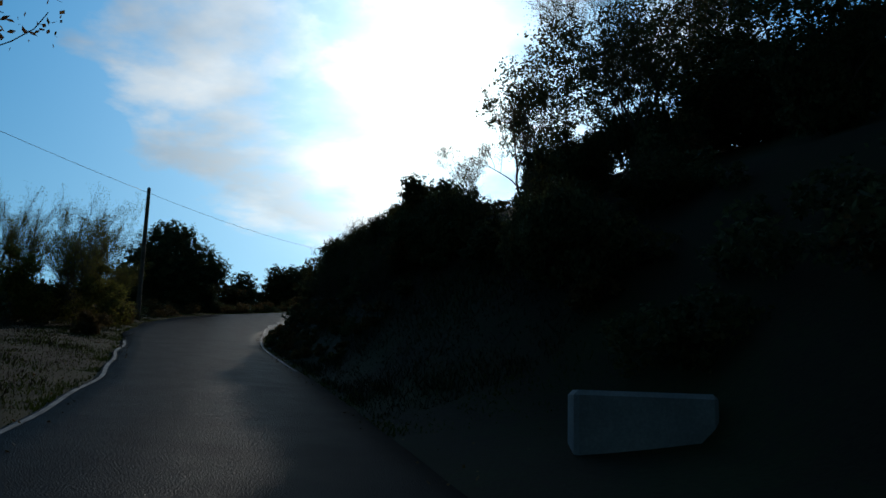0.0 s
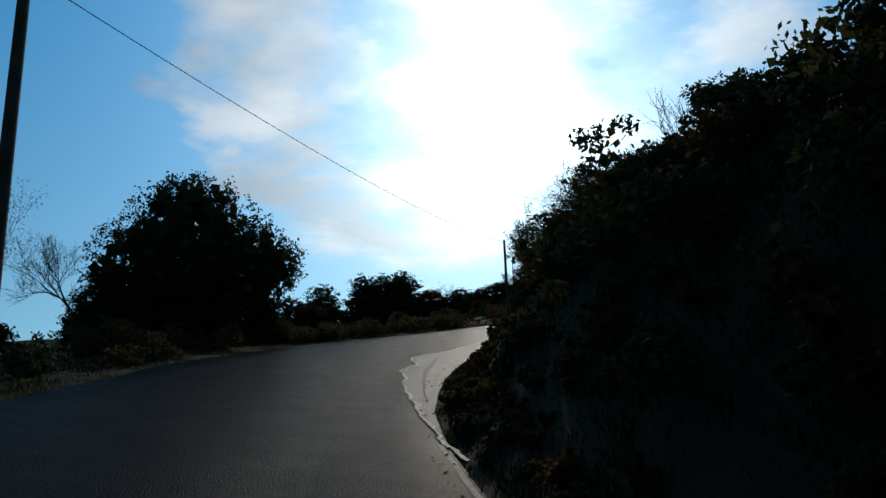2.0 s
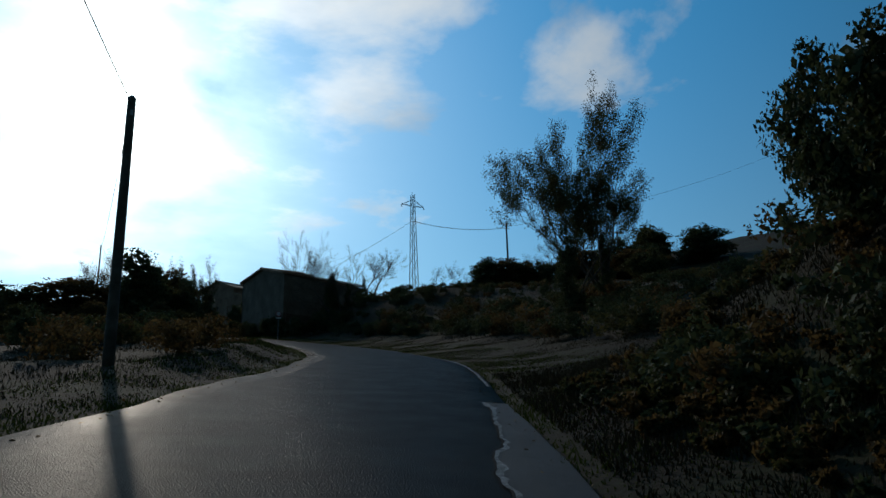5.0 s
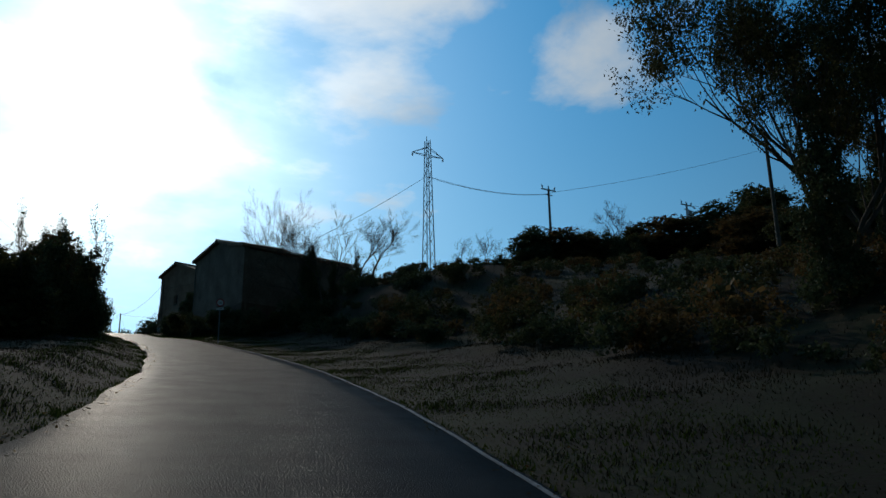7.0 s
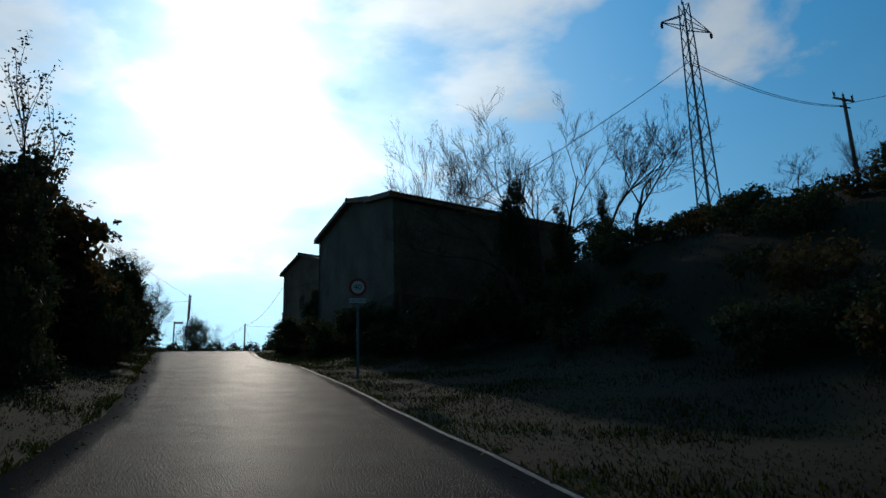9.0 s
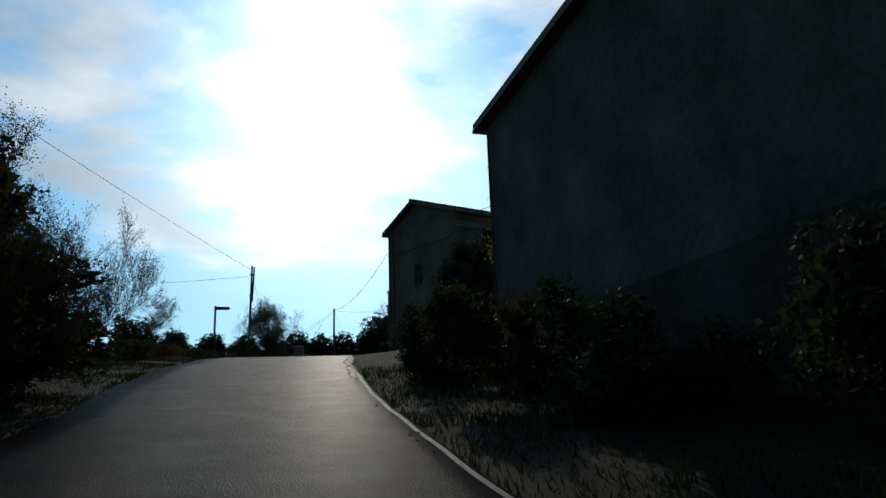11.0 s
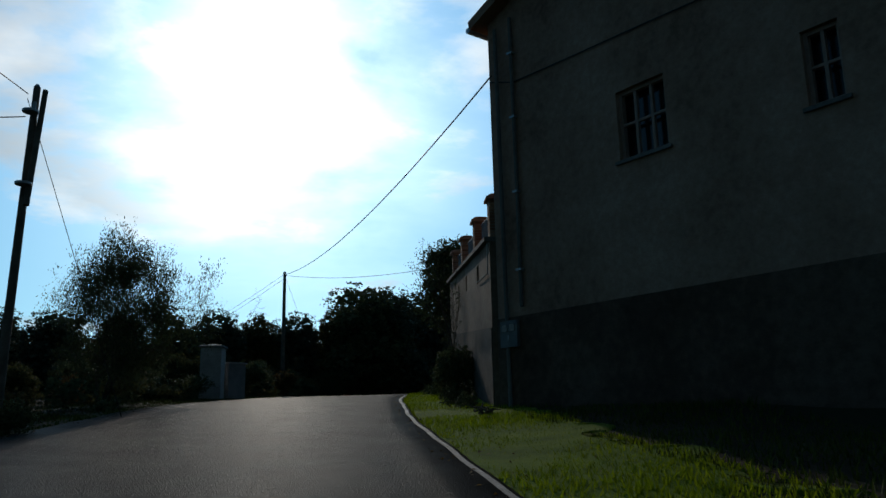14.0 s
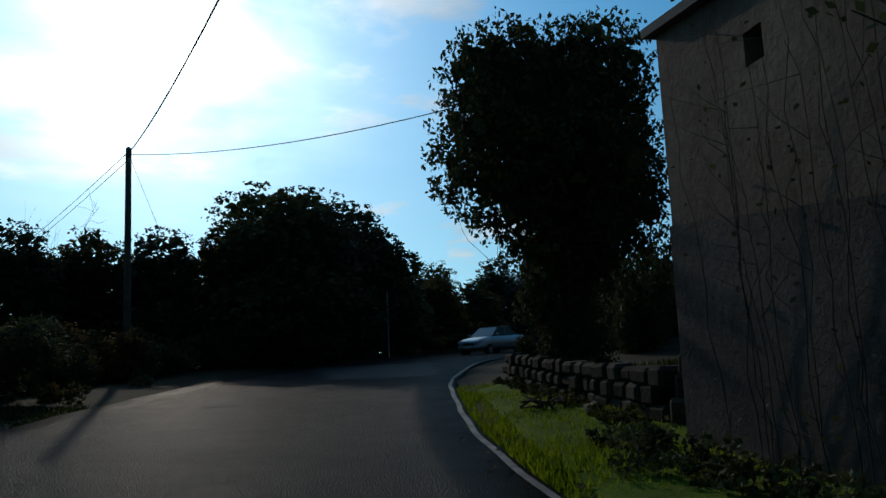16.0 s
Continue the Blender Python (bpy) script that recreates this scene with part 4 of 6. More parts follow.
def lattice_pylon():
    x, y, z, h = 47.85, 165.3, 35.6, 13.9
    py = thing("lattice_pylon", (x, y, z - 0.4), "galvanised steel lattice power pylon on the hillside", "pylon")
    half = lambda zz: 0.46 - 0.26 * zz / h
    for sx in (-1, 1):
        for sy in (-1, 1):
            part("leg", *tube([(sx * half(0), sy * half(0), 0), (sx * half(h), sy * half(h), h)], [0.05, 0.04], 5), STEEL, py)
    n = 14
    for k in range(n):
        z0, z1 = h * k / n, h * (k + 1) / n
        a, b = half(z0), half(z1)
        fl = 1 if k % 2 else -1
        bits = [tube([(-a * fl, sy * a, z0), (b * fl, sy * b, z1)], [0.028, 0.028], 4) for sy in (-1, 1)]
        bits += [tube([(sx * a, -a * fl, z0), (sx * b, b * fl, z1)], [0.028, 0.028], 4) for sx in (-1, 1)]
        for bit in bits:
            part("brace", *bit, STEEL, py)
    for s in (-1, 1):
        bits = [tube([(s * 0.2, q, h - 1.55), (s * 1.75, 0, h - 1.5)], [0.04, 0.035], 4) for q in (-0.2, 0.2)]
        bits += [tube([(s * 0.18, q, h - 0.75), (s * 1.75, 0, h - 1.5)], [0.035, 0.03], 4) for q in (-0.18, 0.18)]
        part("crossarm", *merge(bits), STEEL, py)
        part("insulator", *merge([tube([(s * 1.72, 0, h - 1.5), (s * 1.72, 0, h - 1.9)], [0.03, 0.03], 6)] + [tube([(s * 1.72, 0, h - 1.6 - 0.1 * k), (s * 1.72, 0, h - 1.63 - 0.1 * k)], [0.09, 0.09], 8) for k in range(3)]), DARK_GLASS, py)
    part("insulator", *merge([tube([(0.1, 0, h), (0.45, 0.1, h + 0.25)], [0.03, 0.03], 5), tube([(-0.1, 0, h), (-0.1, 0, h + 0.5)], [0.05, 0.02], 5)]), STEEL, py)


def steel_mast(x, y, top, label, arms=3, box_on=False):
    z = gz(x, y)
    m = thing("power_mast", (x, y, z), label, "power mast", "power masts")
    h = top - z
    part("shaft", *tube([(0, 0, -0.3), (0, 0, h)], [0.2, 0.13], 10), CONCRETE, m)
    part("crossarm", *box(0, 0, h - 0.1, 2.2, 0.14, 0.14, 0.01), STEEL, m)
    part("crossarm", *box(0, 0, h - 0.75, 1.1, 0.1, 0.1, 0.01), STEEL, m)
    for k in range(arms):
        px = -0.95 + 1.9 * k / max(arms - 1, 1)
        part("insulator", *merge([tube([(px, 0, h - 0.03), (px + 0.12 * (k - 1), 0, h + 0.5)], [0.04, 0.025], 6)] + [tube([(px, 0, h + 0.08 + 0.11 * j), (px, 0, h + 0.12 + 0.11 * j)], [0.1, 0.1], 8) for j in range(3)]), DARK_GLASS, m)
    if box_on:
        part("transformer", *merge([box(0, -0.35, h - 1.5, 0.7, 0.6, 0.9, 0.04)]), STEEL, m)


lattice_pylon()
steel_mast(70.2, 174.0, 50.6, "concrete power mast with steel crossarms on the hill")
steel_mast(94.3, 173.4, 52.3, "small power mast with a transformer on the hilltop", 3, True)
for dz, dy in ((0.0, 0.0), (-0.02, 0.15)):
    wire((48.0, 165.3 + dy, 45.4 + dz), (70.2, 174.0 + dy, 50.0 + dz), 0.7, 0.02, "power line between pylon and mast")
wire((70.2, 174.0, 50.1), (128.0, 162.0, 70.0), 1.6, 0.02, "power line between pylon and mast")
wire((47.7, 165.2, 45.4), (36.4, 171.9, 37.9), 0.3, 0.02, "power line from the pylon down to the house")


# ---- signs, gate and other small roadside things ----
def text_mesh(name, body, size, material, parent, place, turn, width=None):
    cu = bpy.data.curves.new(name, "FONT")
    cu.body, cu.size, cu.align_x, cu.align_y, cu.extrude = body, size, "CENTER", "CENTER", 0.002
    tmp = new(name, cu)
    bpy.context.view_layer.update()
    me = bpy.data.meshes.new_from_object(tmp.evaluated_get(bpy.context.evaluated_depsgraph_get()))
    bpy.data.objects.remove(tmp)
    me.materials.clear()
    me.materials.append(material)
    ob = under(new(name, me), parent)
    ob.matrix_basis = pose(*place, 90, 0, turn)
    if width:
        ob.scale = (width, 1, 1)
    return ob


SIGN_RED = surface("faded red sign film", [(0.3, (0.30, 0.02, 0.02)), (0.7, (0.45, 0.035, 0.03))], 3, 30, 0.45, 0.0)
SIGN_WHITE = surface("white sign film", [(0.3, (0.66, 0.66, 0.65)), (0.7, (0.80, 0.80, 0.79))], 3, 30, 0.45, 0.0)
SIGN_BLACK = surface("black sign film", [(0.3, (0.015, 0.015, 0.015)), (0.7, (0.025, 0.025, 0.025))], 3, 30, 0.5, 0.0)


def disc(radius, y0, y1, z, n=40, hole=0.0):
    v, f = [], []
    for y in (y0, y1):
        for k in range(n):
            w = 2 * math.pi * k / n
            v.append((radius * math.cos(w), y, z + radius * math.sin(w)))
    f = [[k, (k + 1) % n, n + (k + 1) % n, n + k] for k in range(n)]
    return v, f + [list(range(n)), [n + k for k in range(n)][::-1]]


def speed_sign():
    x, y = 26.06, 156.27
    z = gz(x, y)
    h = 29.42 - z
    sg = thing("speed_limit_sign", (x, y, z), "round red-rimmed speed limit sign above a small plate", "road sign", turn=-12)
    part("post", *box(0, 0.05, (h - 0.2) / 2, 0.08, 0.04, h + 0.4, 0.008), RAIL, sg)
    part("disc", *disc(0.27, -0.004, 0.014, h), SIGN_RED, sg, "red rimmed disc")
    part("face", *disc(0.192, -0.009, -0.005, h), SIGN_WHITE, sg)
    part("back_plate", *disc(0.272, 0.0145, 0.022, h), STEEL, sg)
    part("plate", *box(0, 0.005, h - 0.415, 0.54, 0.016, 0.17, 0.003), SIGN_BLACK, sg, "rectangular reminder plate")
    part("plate_face", *box(0, -0.006, h - 0.415, 0.515, 0.004, 0.148, 0.001), SIGN_WHITE, sg)
    text_mesh("number", "40", 0.25, SIGN_BLACK, sg, (0, -0.0125, h), 0, 1.0)
    text_mesh("word", "RECORDI", 0.125, SIGN_BLACK, sg, (0, -0.0105, h - 0.415), 0, 0.93)


def finger_post():
    x, y = 22.45, 203.2
    z = gz(x, y)
    h = 36.34 - z
    fp = thing("finger_post", (x, y, z), "dark wooden finger post with one pointed board", "signpost")
    part("post", *box(0, 0, h / 2 - 0.2, 0.1, 0.1, h + 0.4, 0.012), WOOD, fp)
    out = [(0.05, -0.13), (0.62, -0.13), (0.74, -0.05), (0.62, 0.03), (0.05, 0.03)]
    v = [(a, d, h - 0.08 + b) for d in (-0.025, 0.025) for a, b in out]
    part("board", v, [[0, 1, 2, 3, 4], [9, 8, 7, 6, 5]] + [[k, k + 5, (k + 1) % 5 + 5, (k + 1) % 5] for k in range(5)], WOOD, fp)


def gate_pillars():
    x, y, w = 29.1, 236.6, 0.86
    z = gz(x, y)
    h = 38.34 - z
    g = thing("gate_pillar", (x, y, z), "broad whitewashed gate pillar with a low pyramid cap", "gate pillar", turn=-15)
    part("shaft", *box(0, 0, h / 2 - 0.15, w, w, h + 0.3, 0.025), WHITEWASH, g)
    c = w / 2 + 0.08
    v = [(i, j, h) for i, j in ((-c, -c), (c, -c), (c, c), (-c, c))] + [(i, j, h + 0.06) for i, j in ((-c, -c), (c, -c), (c, c), (-c, c))] + [(0, 0, h + 0.17)]
    part("cap", v, [[3, 2, 1, 0], [0, 1, 5, 4], [1, 2, 6, 5], [2, 3, 7, 6], [3, 0, 4, 7], [4, 5, 8], [5, 6, 8], [6, 7, 8], [7, 4, 8]], CONCRETE, g)
    x, y = 30.0, 237.2
    z = gz(x, y)
    h = 37.72 - z
    g = thing("gate_wall", (x, y, z), "low grey wall with a pale coping beside the gate pillar", "wall", turn=35)
    part("wall", *box(0.1, 0, h / 2 - 0.15, 0.9, 0.24, h + 0.3, 0.01), CONCRETE, g)
    part("coping", *box(0.1, 0, h + 0.03, 1.0, 0.34, 0.06, 0.01), WHITEWASH, g)


def bend_furniture():
    """A short guard rail and a thin pole on the outside of the far bend."""
    x, y = 43.5, 261.8
    z = gz(x, y)
    g = thing("guard_rail", (x, y, z), "short pale metal guard rail outside the bend", "guard rail", turn=-20)
    h = 37.66 - z
    for k in (-0.7, 0.7):
        part("post", *box(k, 0.05, h / 2 - 0.2, 0.1, 0.06, h + 0.3, 0.01), STEEL, g)
    v = [(k, d, h - 0.3 + q) for k in (-0.95, 0.95) for q, d in ((0, -0.02), (0.09, -0.08), (0.15, -0.03), (0.22, -0.08), (0.3, -0.02), (0.3, 0.0), (0, 0.0))]
    part("beam", v, [[i, (i + 1) % 7, 7 + (i + 1) % 7, 7 + i] for i in range(7)] + [list(range(7))[::-1], [7 + i for i in range(7)]], WHITEWASH, g)
    x, y = 48.6, 263.8
    z = gz(x, y)
    g = thing("roadside_pole", (x, y, z), "thin grey metal pole outside the bend", "pole")
    part("shaft", *tube([(0, 0, -0.3), (0, 0, 40.6 - z)], [0.045, 0.04], 8), STEEL, g)
    part("cap", *tube([(0, 0, 40.6 - z), (0, 0, 40.66 - z)], [0.055, 0.03], 8), STEEL, g)


def concrete_block():
    x, y = 3.3, 8.6
    z = gz(x, y)
    b = mesh_object("concrete_block", *box(0, 0, 0.3, 1.7, 0.8, 0.85, 0.06), CONCRETE)
    b.matrix_basis = pose(x, y, z - 0.12, 2, 2, -10)
    tagged(b, "large grey concrete block at the foot of the bank", "concrete block")


speed_sign()
finger_post()
gate_pillars()
bend_furniture()
concrete_block()



# ---- plants ----
def leaf_mesh(centres, size, rng, aspect=1.9, droop=0.0, fold=True):
    """Small pointed leaves at the centres, turned every way; each is two triangles."""
    n = len(centres)
    c = np.asarray(centres, float)
    a = rng.normal(size=(n, 3))
    a[:, 2] -= droop
    a /= np.linalg.norm(a, axis=1)[:, None]
    b = np.cross(a, rng.normal(size=(n, 3)))
    b /= np.maximum(np.linalg.norm(b, axis=1), 1e-6)[:, None]
    ln = size * rng.uniform(0.6, 1.35, (n, 1))
    wd = ln / aspect
    v = np.stack([c - a * ln * 0.5, c + b * wd * 0.5, c + a * ln * 0.5, c - b * wd * 0.5], 1).reshape(-1, 3)
    f = np.arange(4 * n).reshape(n, 4)
    return v, f


def branches(rng, height, radius, levels=3, kids=5, spread=0.7, lean=(0, 0), rise=0.35, wander=0.18, start=0.25):
    """A trunk with limbs: a list of (points, radii) and the places and ways of the twigs' ends."""
    out, ends = [], []

    def limb(p, d, length, r, level):
        n = 6 if level == 0 else 4
        pts, rad = [p.copy()], [r]
        for k in range(n):
            d = (d + Vector(rng.normal(size=3)) * wander + Vector((0, 0, rise * 0.15))).normalized()
            p = p + d * (length / n)
            pts.append(p.copy())
            rad.append(r * (1 - 0.8 * (k + 1) / n) + 0.004)
        out.append((pts, rad))
        if level >= levels:
            ends.append((pts[-1], d))
            ends.append((pts[-2], d))
            ends.append((pts[-3], d))
            return
        m = kids if level == 0 else max(3, kids - 1)
        for k in range(m):
            w = start + (1 - start) * (k + rng.uniform(0.2, 0.9)) / m if level == 0 else rng.uniform(0.3, 1.0)
            i = min(int(w * n), n - 1)
            q = pts[i].lerp(pts[i + 1], w * n - i)
            side = Vector(rng.normal(size=3))
            side = (side - d * side.dot(d)).normalized()
            nd = (d * (1 - spread) + side * spread + Vector((0, 0, rise))).normalized()
            limb(q, nd, length * rng.uniform(0.42, 0.62), rad[i] * 0.55, level + 1)
        ends.append((pts[-1], d))

    limb(Vector((0, 0, -0.2)), Vector((lean[0], lean[1], 1)).normalized(), height, radius, 0)
    return out, ends


def wood_of(limbs, least=0.006):
    return merge([tube(p, [max(r, least) for r in rad], 7 if rad[0] > 0.06 else 4, cap=False) for p, rad in limbs])


TALL, BROAD = {}, {}


def plant(name, label, category, group, limbs, leaf_sets, wood=None, crown="crown"):
    ob = new(name)
    tips = [v for v, f, m in leaf_sets] + [np.array([p for pts, r in limbs for p in pts]).reshape(-1, 3)]
    high = np.concatenate(tips if not leaf_sets else tips[:-1])
    TALL[ob] = max(float(np.quantile(v[:, 2], 0.995)) for v in tips if len(v))
    BROAD[ob] = float(np.quantile(high[:, 0], 0.99) - np.quantile(high[:, 0], 0.01))
    tagged(ob, label, category, group)
    if limbs:
        part("trunk" if name.endswith("tree") else "stem", *wood_of(limbs), wood or BARK, ob, smooth=True)
    for v, f, m in leaf_sets:
        part(crown, v.tolist(), f.tolist(), m, ob)
    return ob


def clumps(rng, ends, per, radius):
    """Leaf places scattered round the twig ends."""
    pts = []
    for p, d in ends:
        k = rng.poisson(per)
        pts.append(np.asarray(p) + np.clip(rng.normal(size=(k, 3)), -1.6, 1.6) * radius)
    return np.concatenate(pts)


def mass(rng, blobs, size=0.5, per=46, squash=1.0):
    """Broad leaf sprays that fill the inside of a crown, so that little sky shows through."""
    v, f, n = [], [], 0
    for x, y, z, r in blobs:
        d = rng.normal(size=(per, 3))
        d /= np.linalg.norm(d, axis=1)[:, None]
        c = np.array([x, y, z]) + d * (r * 0.76 * rng.uniform(0.2, 1, per) ** 0.5)[:, None] * np.array([1, 1, squash])
        c = c[c[:, 2] > 0.0]
        a, b = leaf_mesh(c, r * size, rng, 1.3)
        v.append(a)
        f.append(b + n)
        n += len(a)
    return np.concatenate(v), np.concatenate(f)


def both(a, b):
    return np.concatenate([a[0], b[0]]), np.concatenate([a[1], b[1] + len(a[0])])


def shell(rng, n, blobs, hollow=0.55, squash=1.0, knot=16, spread=0.14):
    """Leaf places in a crown built of lumps: each blob is (x, y, z, radius); leaves sit in knots, most of them near the outside."""
    total = sum(b[3] ** 2 for b in blobs)
    pts = []
    for x, y, z, r in blobs:
        k = max(3, int(n * r * r / total / knot))
        d = rng.normal(size=(k, 3))
        d /= np.linalg.norm(d, axis=1)[:, None]
        rad = r * (hollow + (1.0 - hollow) * rng.uniform(0, 1, k) ** 0.45)
        c = np.array([x, y, z]) + d * rad[:, None] * np.array([1, 1, squash])
        size = min(spread * r, 0.15) * rng.uniform(0.5, 1.3, (k, 1, 1))
        pts.append((c[:, None, :] + np.clip(rng.normal(size=(k, knot, 3)), -1.5, 1.5) * size * np.array([1, 1, 0.75])).reshape(-1, 3))
    return np.concatenate(pts)


def bushy(seed, n, blobs, leaf, material, size, stems=4, height=1.0, name="shrub", label="", group="", squash=0.9, aspect=1.8, hollow=0.5, stray=0.0, fill=0.28):
    rng = np.random.default_rng(seed)
    limbs = []
    for k in range(stems):
        a = rng.uniform(0, 6.28)
        l, e = branches(rng, height * rng.uniform(0.7, 1.1), 0.03 * height ** 0.5, 2, 4, 0.6, (0.5 * math.cos(a), 0.5 * math.sin(a)), 0.3)
        limbs += l
    pts = shell(rng, n, blobs, hollow, squash)
    if stray:
        pts = np.concatenate([pts, clumps(rng, [(p[-1], None) for p, r in limbs], n * stray / len(limbs), 0.05 * height)])
    pts = pts[pts[:, 2] > 0.02]
    v, f = leaf_mesh(pts, size, rng, aspect)
    if fill:
        v, f = both((v, f), mass(rng, blobs, fill, int(46 / max(fill, 0.15)), squash))
    return plant(name, label, "shrub" if name == "shrub" else "tree", group, limbs, [(v, f, material)], crown="foliage" if name == "shrub" else "crown")


def rand_blobs(rng, n, width, height, r0, r1):
    out = []
    for k in range(n):
        a, d = rng.uniform(0, 6.28), width * rng.uniform(0, 1) ** 0.6
        r = rng.uniform(r0, r1)
        out.append((d * math.cos(a), d * math.sin(a), rng.uniform(r * 0.6, max(height - r, r * 0.7)), r))
    return out


FIRST_SCALE = {}


def place(proto, x, y, scale=1.0, turn=None, sink=0.05, first=[], squash=1.0):
    """Puts a copy of a plant on the ground (the plant itself the first time)."""
    m = pose(x, y, gz(x, y) - sink, 0, 0, random.uniform(0, 360) if turn is None else turn) @ Matrix.Diagonal((scale, scale, scale * squash, 1))
    if proto in first:
        k = FIRST_SCALE[proto]
        return copy_thing(proto, m @ Matrix.Diagonal((1 / k[0], 1 / k[0], 1 / k[1], 1)))
    first.append(proto)
    FIRST_SCALE[proto] = (scale, scale * squash)
    proto.matrix_basis = m
    return proto


def stand(proto, x, y, height, width=0.0, turn=None, sink=0.05):
    """Puts a plant on the ground with a given height and breadth in metres."""
    sz = height / TALL[proto]
    sx = width / BROAD[proto] if width else sz
    return place(proto, x, y, sx, turn, sink, squash=sz / sx)


def growth(k, x, y, height, width):
    """A shrub, or a small leafy tree where it is tall."""
    if height > 3.3:
        return stand(WOODS[(0, 2, 3, 1)[k]], x, y, height, width * 1.25)
    return stand(SHRUBS[k], x, y, height, width * 1.15)


rng0 = np.random.default_rng(5)
SHRUBS = [bushy(10 + k, 9000, rand_blobs(rng0, 11, 0.85, 1.5, 0.3, 0.55), 0.12, mt, 0.062, 4, 0.75, label=lb, group="shrubs along the lane", aspect=1.8)
          for k, (mt, lb) in enumerate(((LEAF_DARK, "dense dark evergreen shrub"), (LEAF_MIX, "dull green ragged shrub"), (LEAF_DRY, "brown autumn shrub with dry leaves"), (LEAF_DARK, "low dark bramble thicket")))]


def undergrowth(name, label, material, spots, seed, leaves=1200, size=0.12):
    """Low growth that covers banks: leafy heaps and a few stalks at the spots (x, y, radius), one sheet of stuff."""
    rng = np.random.default_rng(seed)
    xy = np.array(spots)
    h = ground_height(xy[:, 0], xy[:, 1])
    pts, inner = [], []
    for (x, y, r), z in zip(spots, h):
        k = int(leaves * min(r, 1.3) ** 1.5)
        blobs = [(rng.normal() * r * 0.45, rng.normal() * r * 0.45, rng.uniform(0.1, 0.75) * r, r * rng.uniform(0.35, 0.6)) for _ in range(5)]
        p = shell(rng, k, blobs, 0.4, 0.8, 20, 0.22)
        pts.append(p[p[:, 2] > -0.15] + np.array([x, y, z]))
        inner += [(x + b[0], y + b[1], z + b[2], b[3]) for b in blobs]
    v, f = both(leaf_mesh(np.concatenate(pts), size, rng, 2.2), mass(rng, inner, 0.34, 26))
    tagged(mesh_object(name, v.tolist(), f.tolist(), material), label, "undergrowth", kind="stuff")


def twiggy(seed, h, label, material=None, n=0, size=0.08, kids=6, levels=3, spread=0.55, radius=None, group="thin trees", name="tree", stems=1, lean=(0, 0), clump=0.18, aspect=1.8, droop=0.0, rise=0.35, start=0.25):
    rng = np.random.default_rng(seed)
    limbs, ends = [], []
    for k in range(stems):
        ln = lean if stems == 1 else (lean[0] + rng.uniform(-0.35, 0.35), lean[1] + rng.uniform(-0.35, 0.35))
        l, e = branches(rng, h * rng.uniform(0.85, 1.0), radius or h * 0.018, levels, kids, spread, ln, rise, start=start)
        limbs += l
        ends += e
    sets = []
    if material and n:
        pts = clumps(rng, ends, n / len(ends), clump)
        v, f = leaf_mesh(pts, size, rng, aspect, droop)
        sets.append((v, f, material))
    return plant(name, label, "tree" if name == "tree" else "shrub", group, limbs, sets)


def pine(seed, h, label):
    rng = np.random.default_rng(seed)
    limbs, ends = branches(rng, h, h * 0.02, 2, 9, 0.75, (rng.uniform(-0.1, 0.1), rng.uniform(-0.1, 0.1)), 0.15, start=0.4)
    blobs = [(p.x, p.y, p.z, rng.uniform(0.5, 0.85) * h / 9) for p, d in ends if h * 0.3 < p.z < h * 0.86]
    blobs += [(0.0, 0.0, h * (0.32 + 0.66 * q), h * 0.2 * (1 - 0.72 * q)) for q in np.linspace(0, 1, 8)]
    pts = shell(rng, 9000, blobs, 0.3, 0.9)
    v, f = both(leaf_mesh(pts, 0.2, rng, 2.2), mass(rng, blobs, 0.34, 40, 0.75))
    return plant("pine_tree", label, "tree", "pines of the far wood", limbs, [(v, f, NEEDLE)])


BARE = [twiggy(30 + k, 1.0 * h, "bare tree with thin upright twigs", LEAF_DRY, 260, 0.07, 6, 4, 0.42, group="bare trees", start=0.22, rise=0.28) for k, h in enumerate((8.0, 7.0, 9.0))]
SPARSE = [twiggy(40, 7.0, "sparse tree with small dull leaves", LEAF_MIX, 17000, 0.07, 8, 3, 0.55, clump=0.15), twiggy(41, 6.0, "sparse tree with brown leaves", LEAF_DRY, 17000, 0.07, 8, 3, 0.6, clump=0.15)]
PINES = [pine(50 + k, h, "dark pine tree of the wood beyond the lane") for k, h in enumerate((9.0, 8.0, 10.0))]
WOODS = [bushy(55 + k, 13000, rand_blobs(rng0, 14, 1.7, 6.6, 0.9, 1.6) + [(0, 0, 1.6, 1.8), (0.3, 0, 3.2, 2.0), (-0.3, 0.2, 4.8, 1.8), (0.1, 0, 6.2, 1.4)], 0.2, mt, 0.17, 2, 3.0, "tree", lb, "trees of the far wood", hollow=0.45)
         for k, (mt, lb) in enumerate(((LEAF_DARK, "dark leafy tree of the wood beyond the lane"), (NEEDLE, "dense dark tree of the wood beyond the lane"), (LEAF_MIX, "dull green tree of the wood beyond the lane"), (LEAF_DRY, "brown autumn tree with dry leaves")))]
CROWNS = [bushy(65 + k, 8500, [(0, 0, 4.4, 1.9), (1.5, 0.3, 3.6, 1.3), (-1.4, 0.5, 3.8, 1.4), (0.2, 1.5, 3.5, 1.3), (0.4, -1.4, 3.6, 1.4), (0.1, 0.2, 5.7, 1.2), (-1.0, -0.8, 2.6, 0.9), (1.2, 1.0, 5.0, 1.0)], 0.1, mt, 0.12, 2, 4.0, "tree", lb, "trees on the bank", hollow=0.15, fill=0.0)
          for k, (mt, lb) in enumerate(((LEAF_MIX, "leafy tree on top of the cut bank"), (LEAF_DARK, "dark leafy tree on top of the cut bank")))]
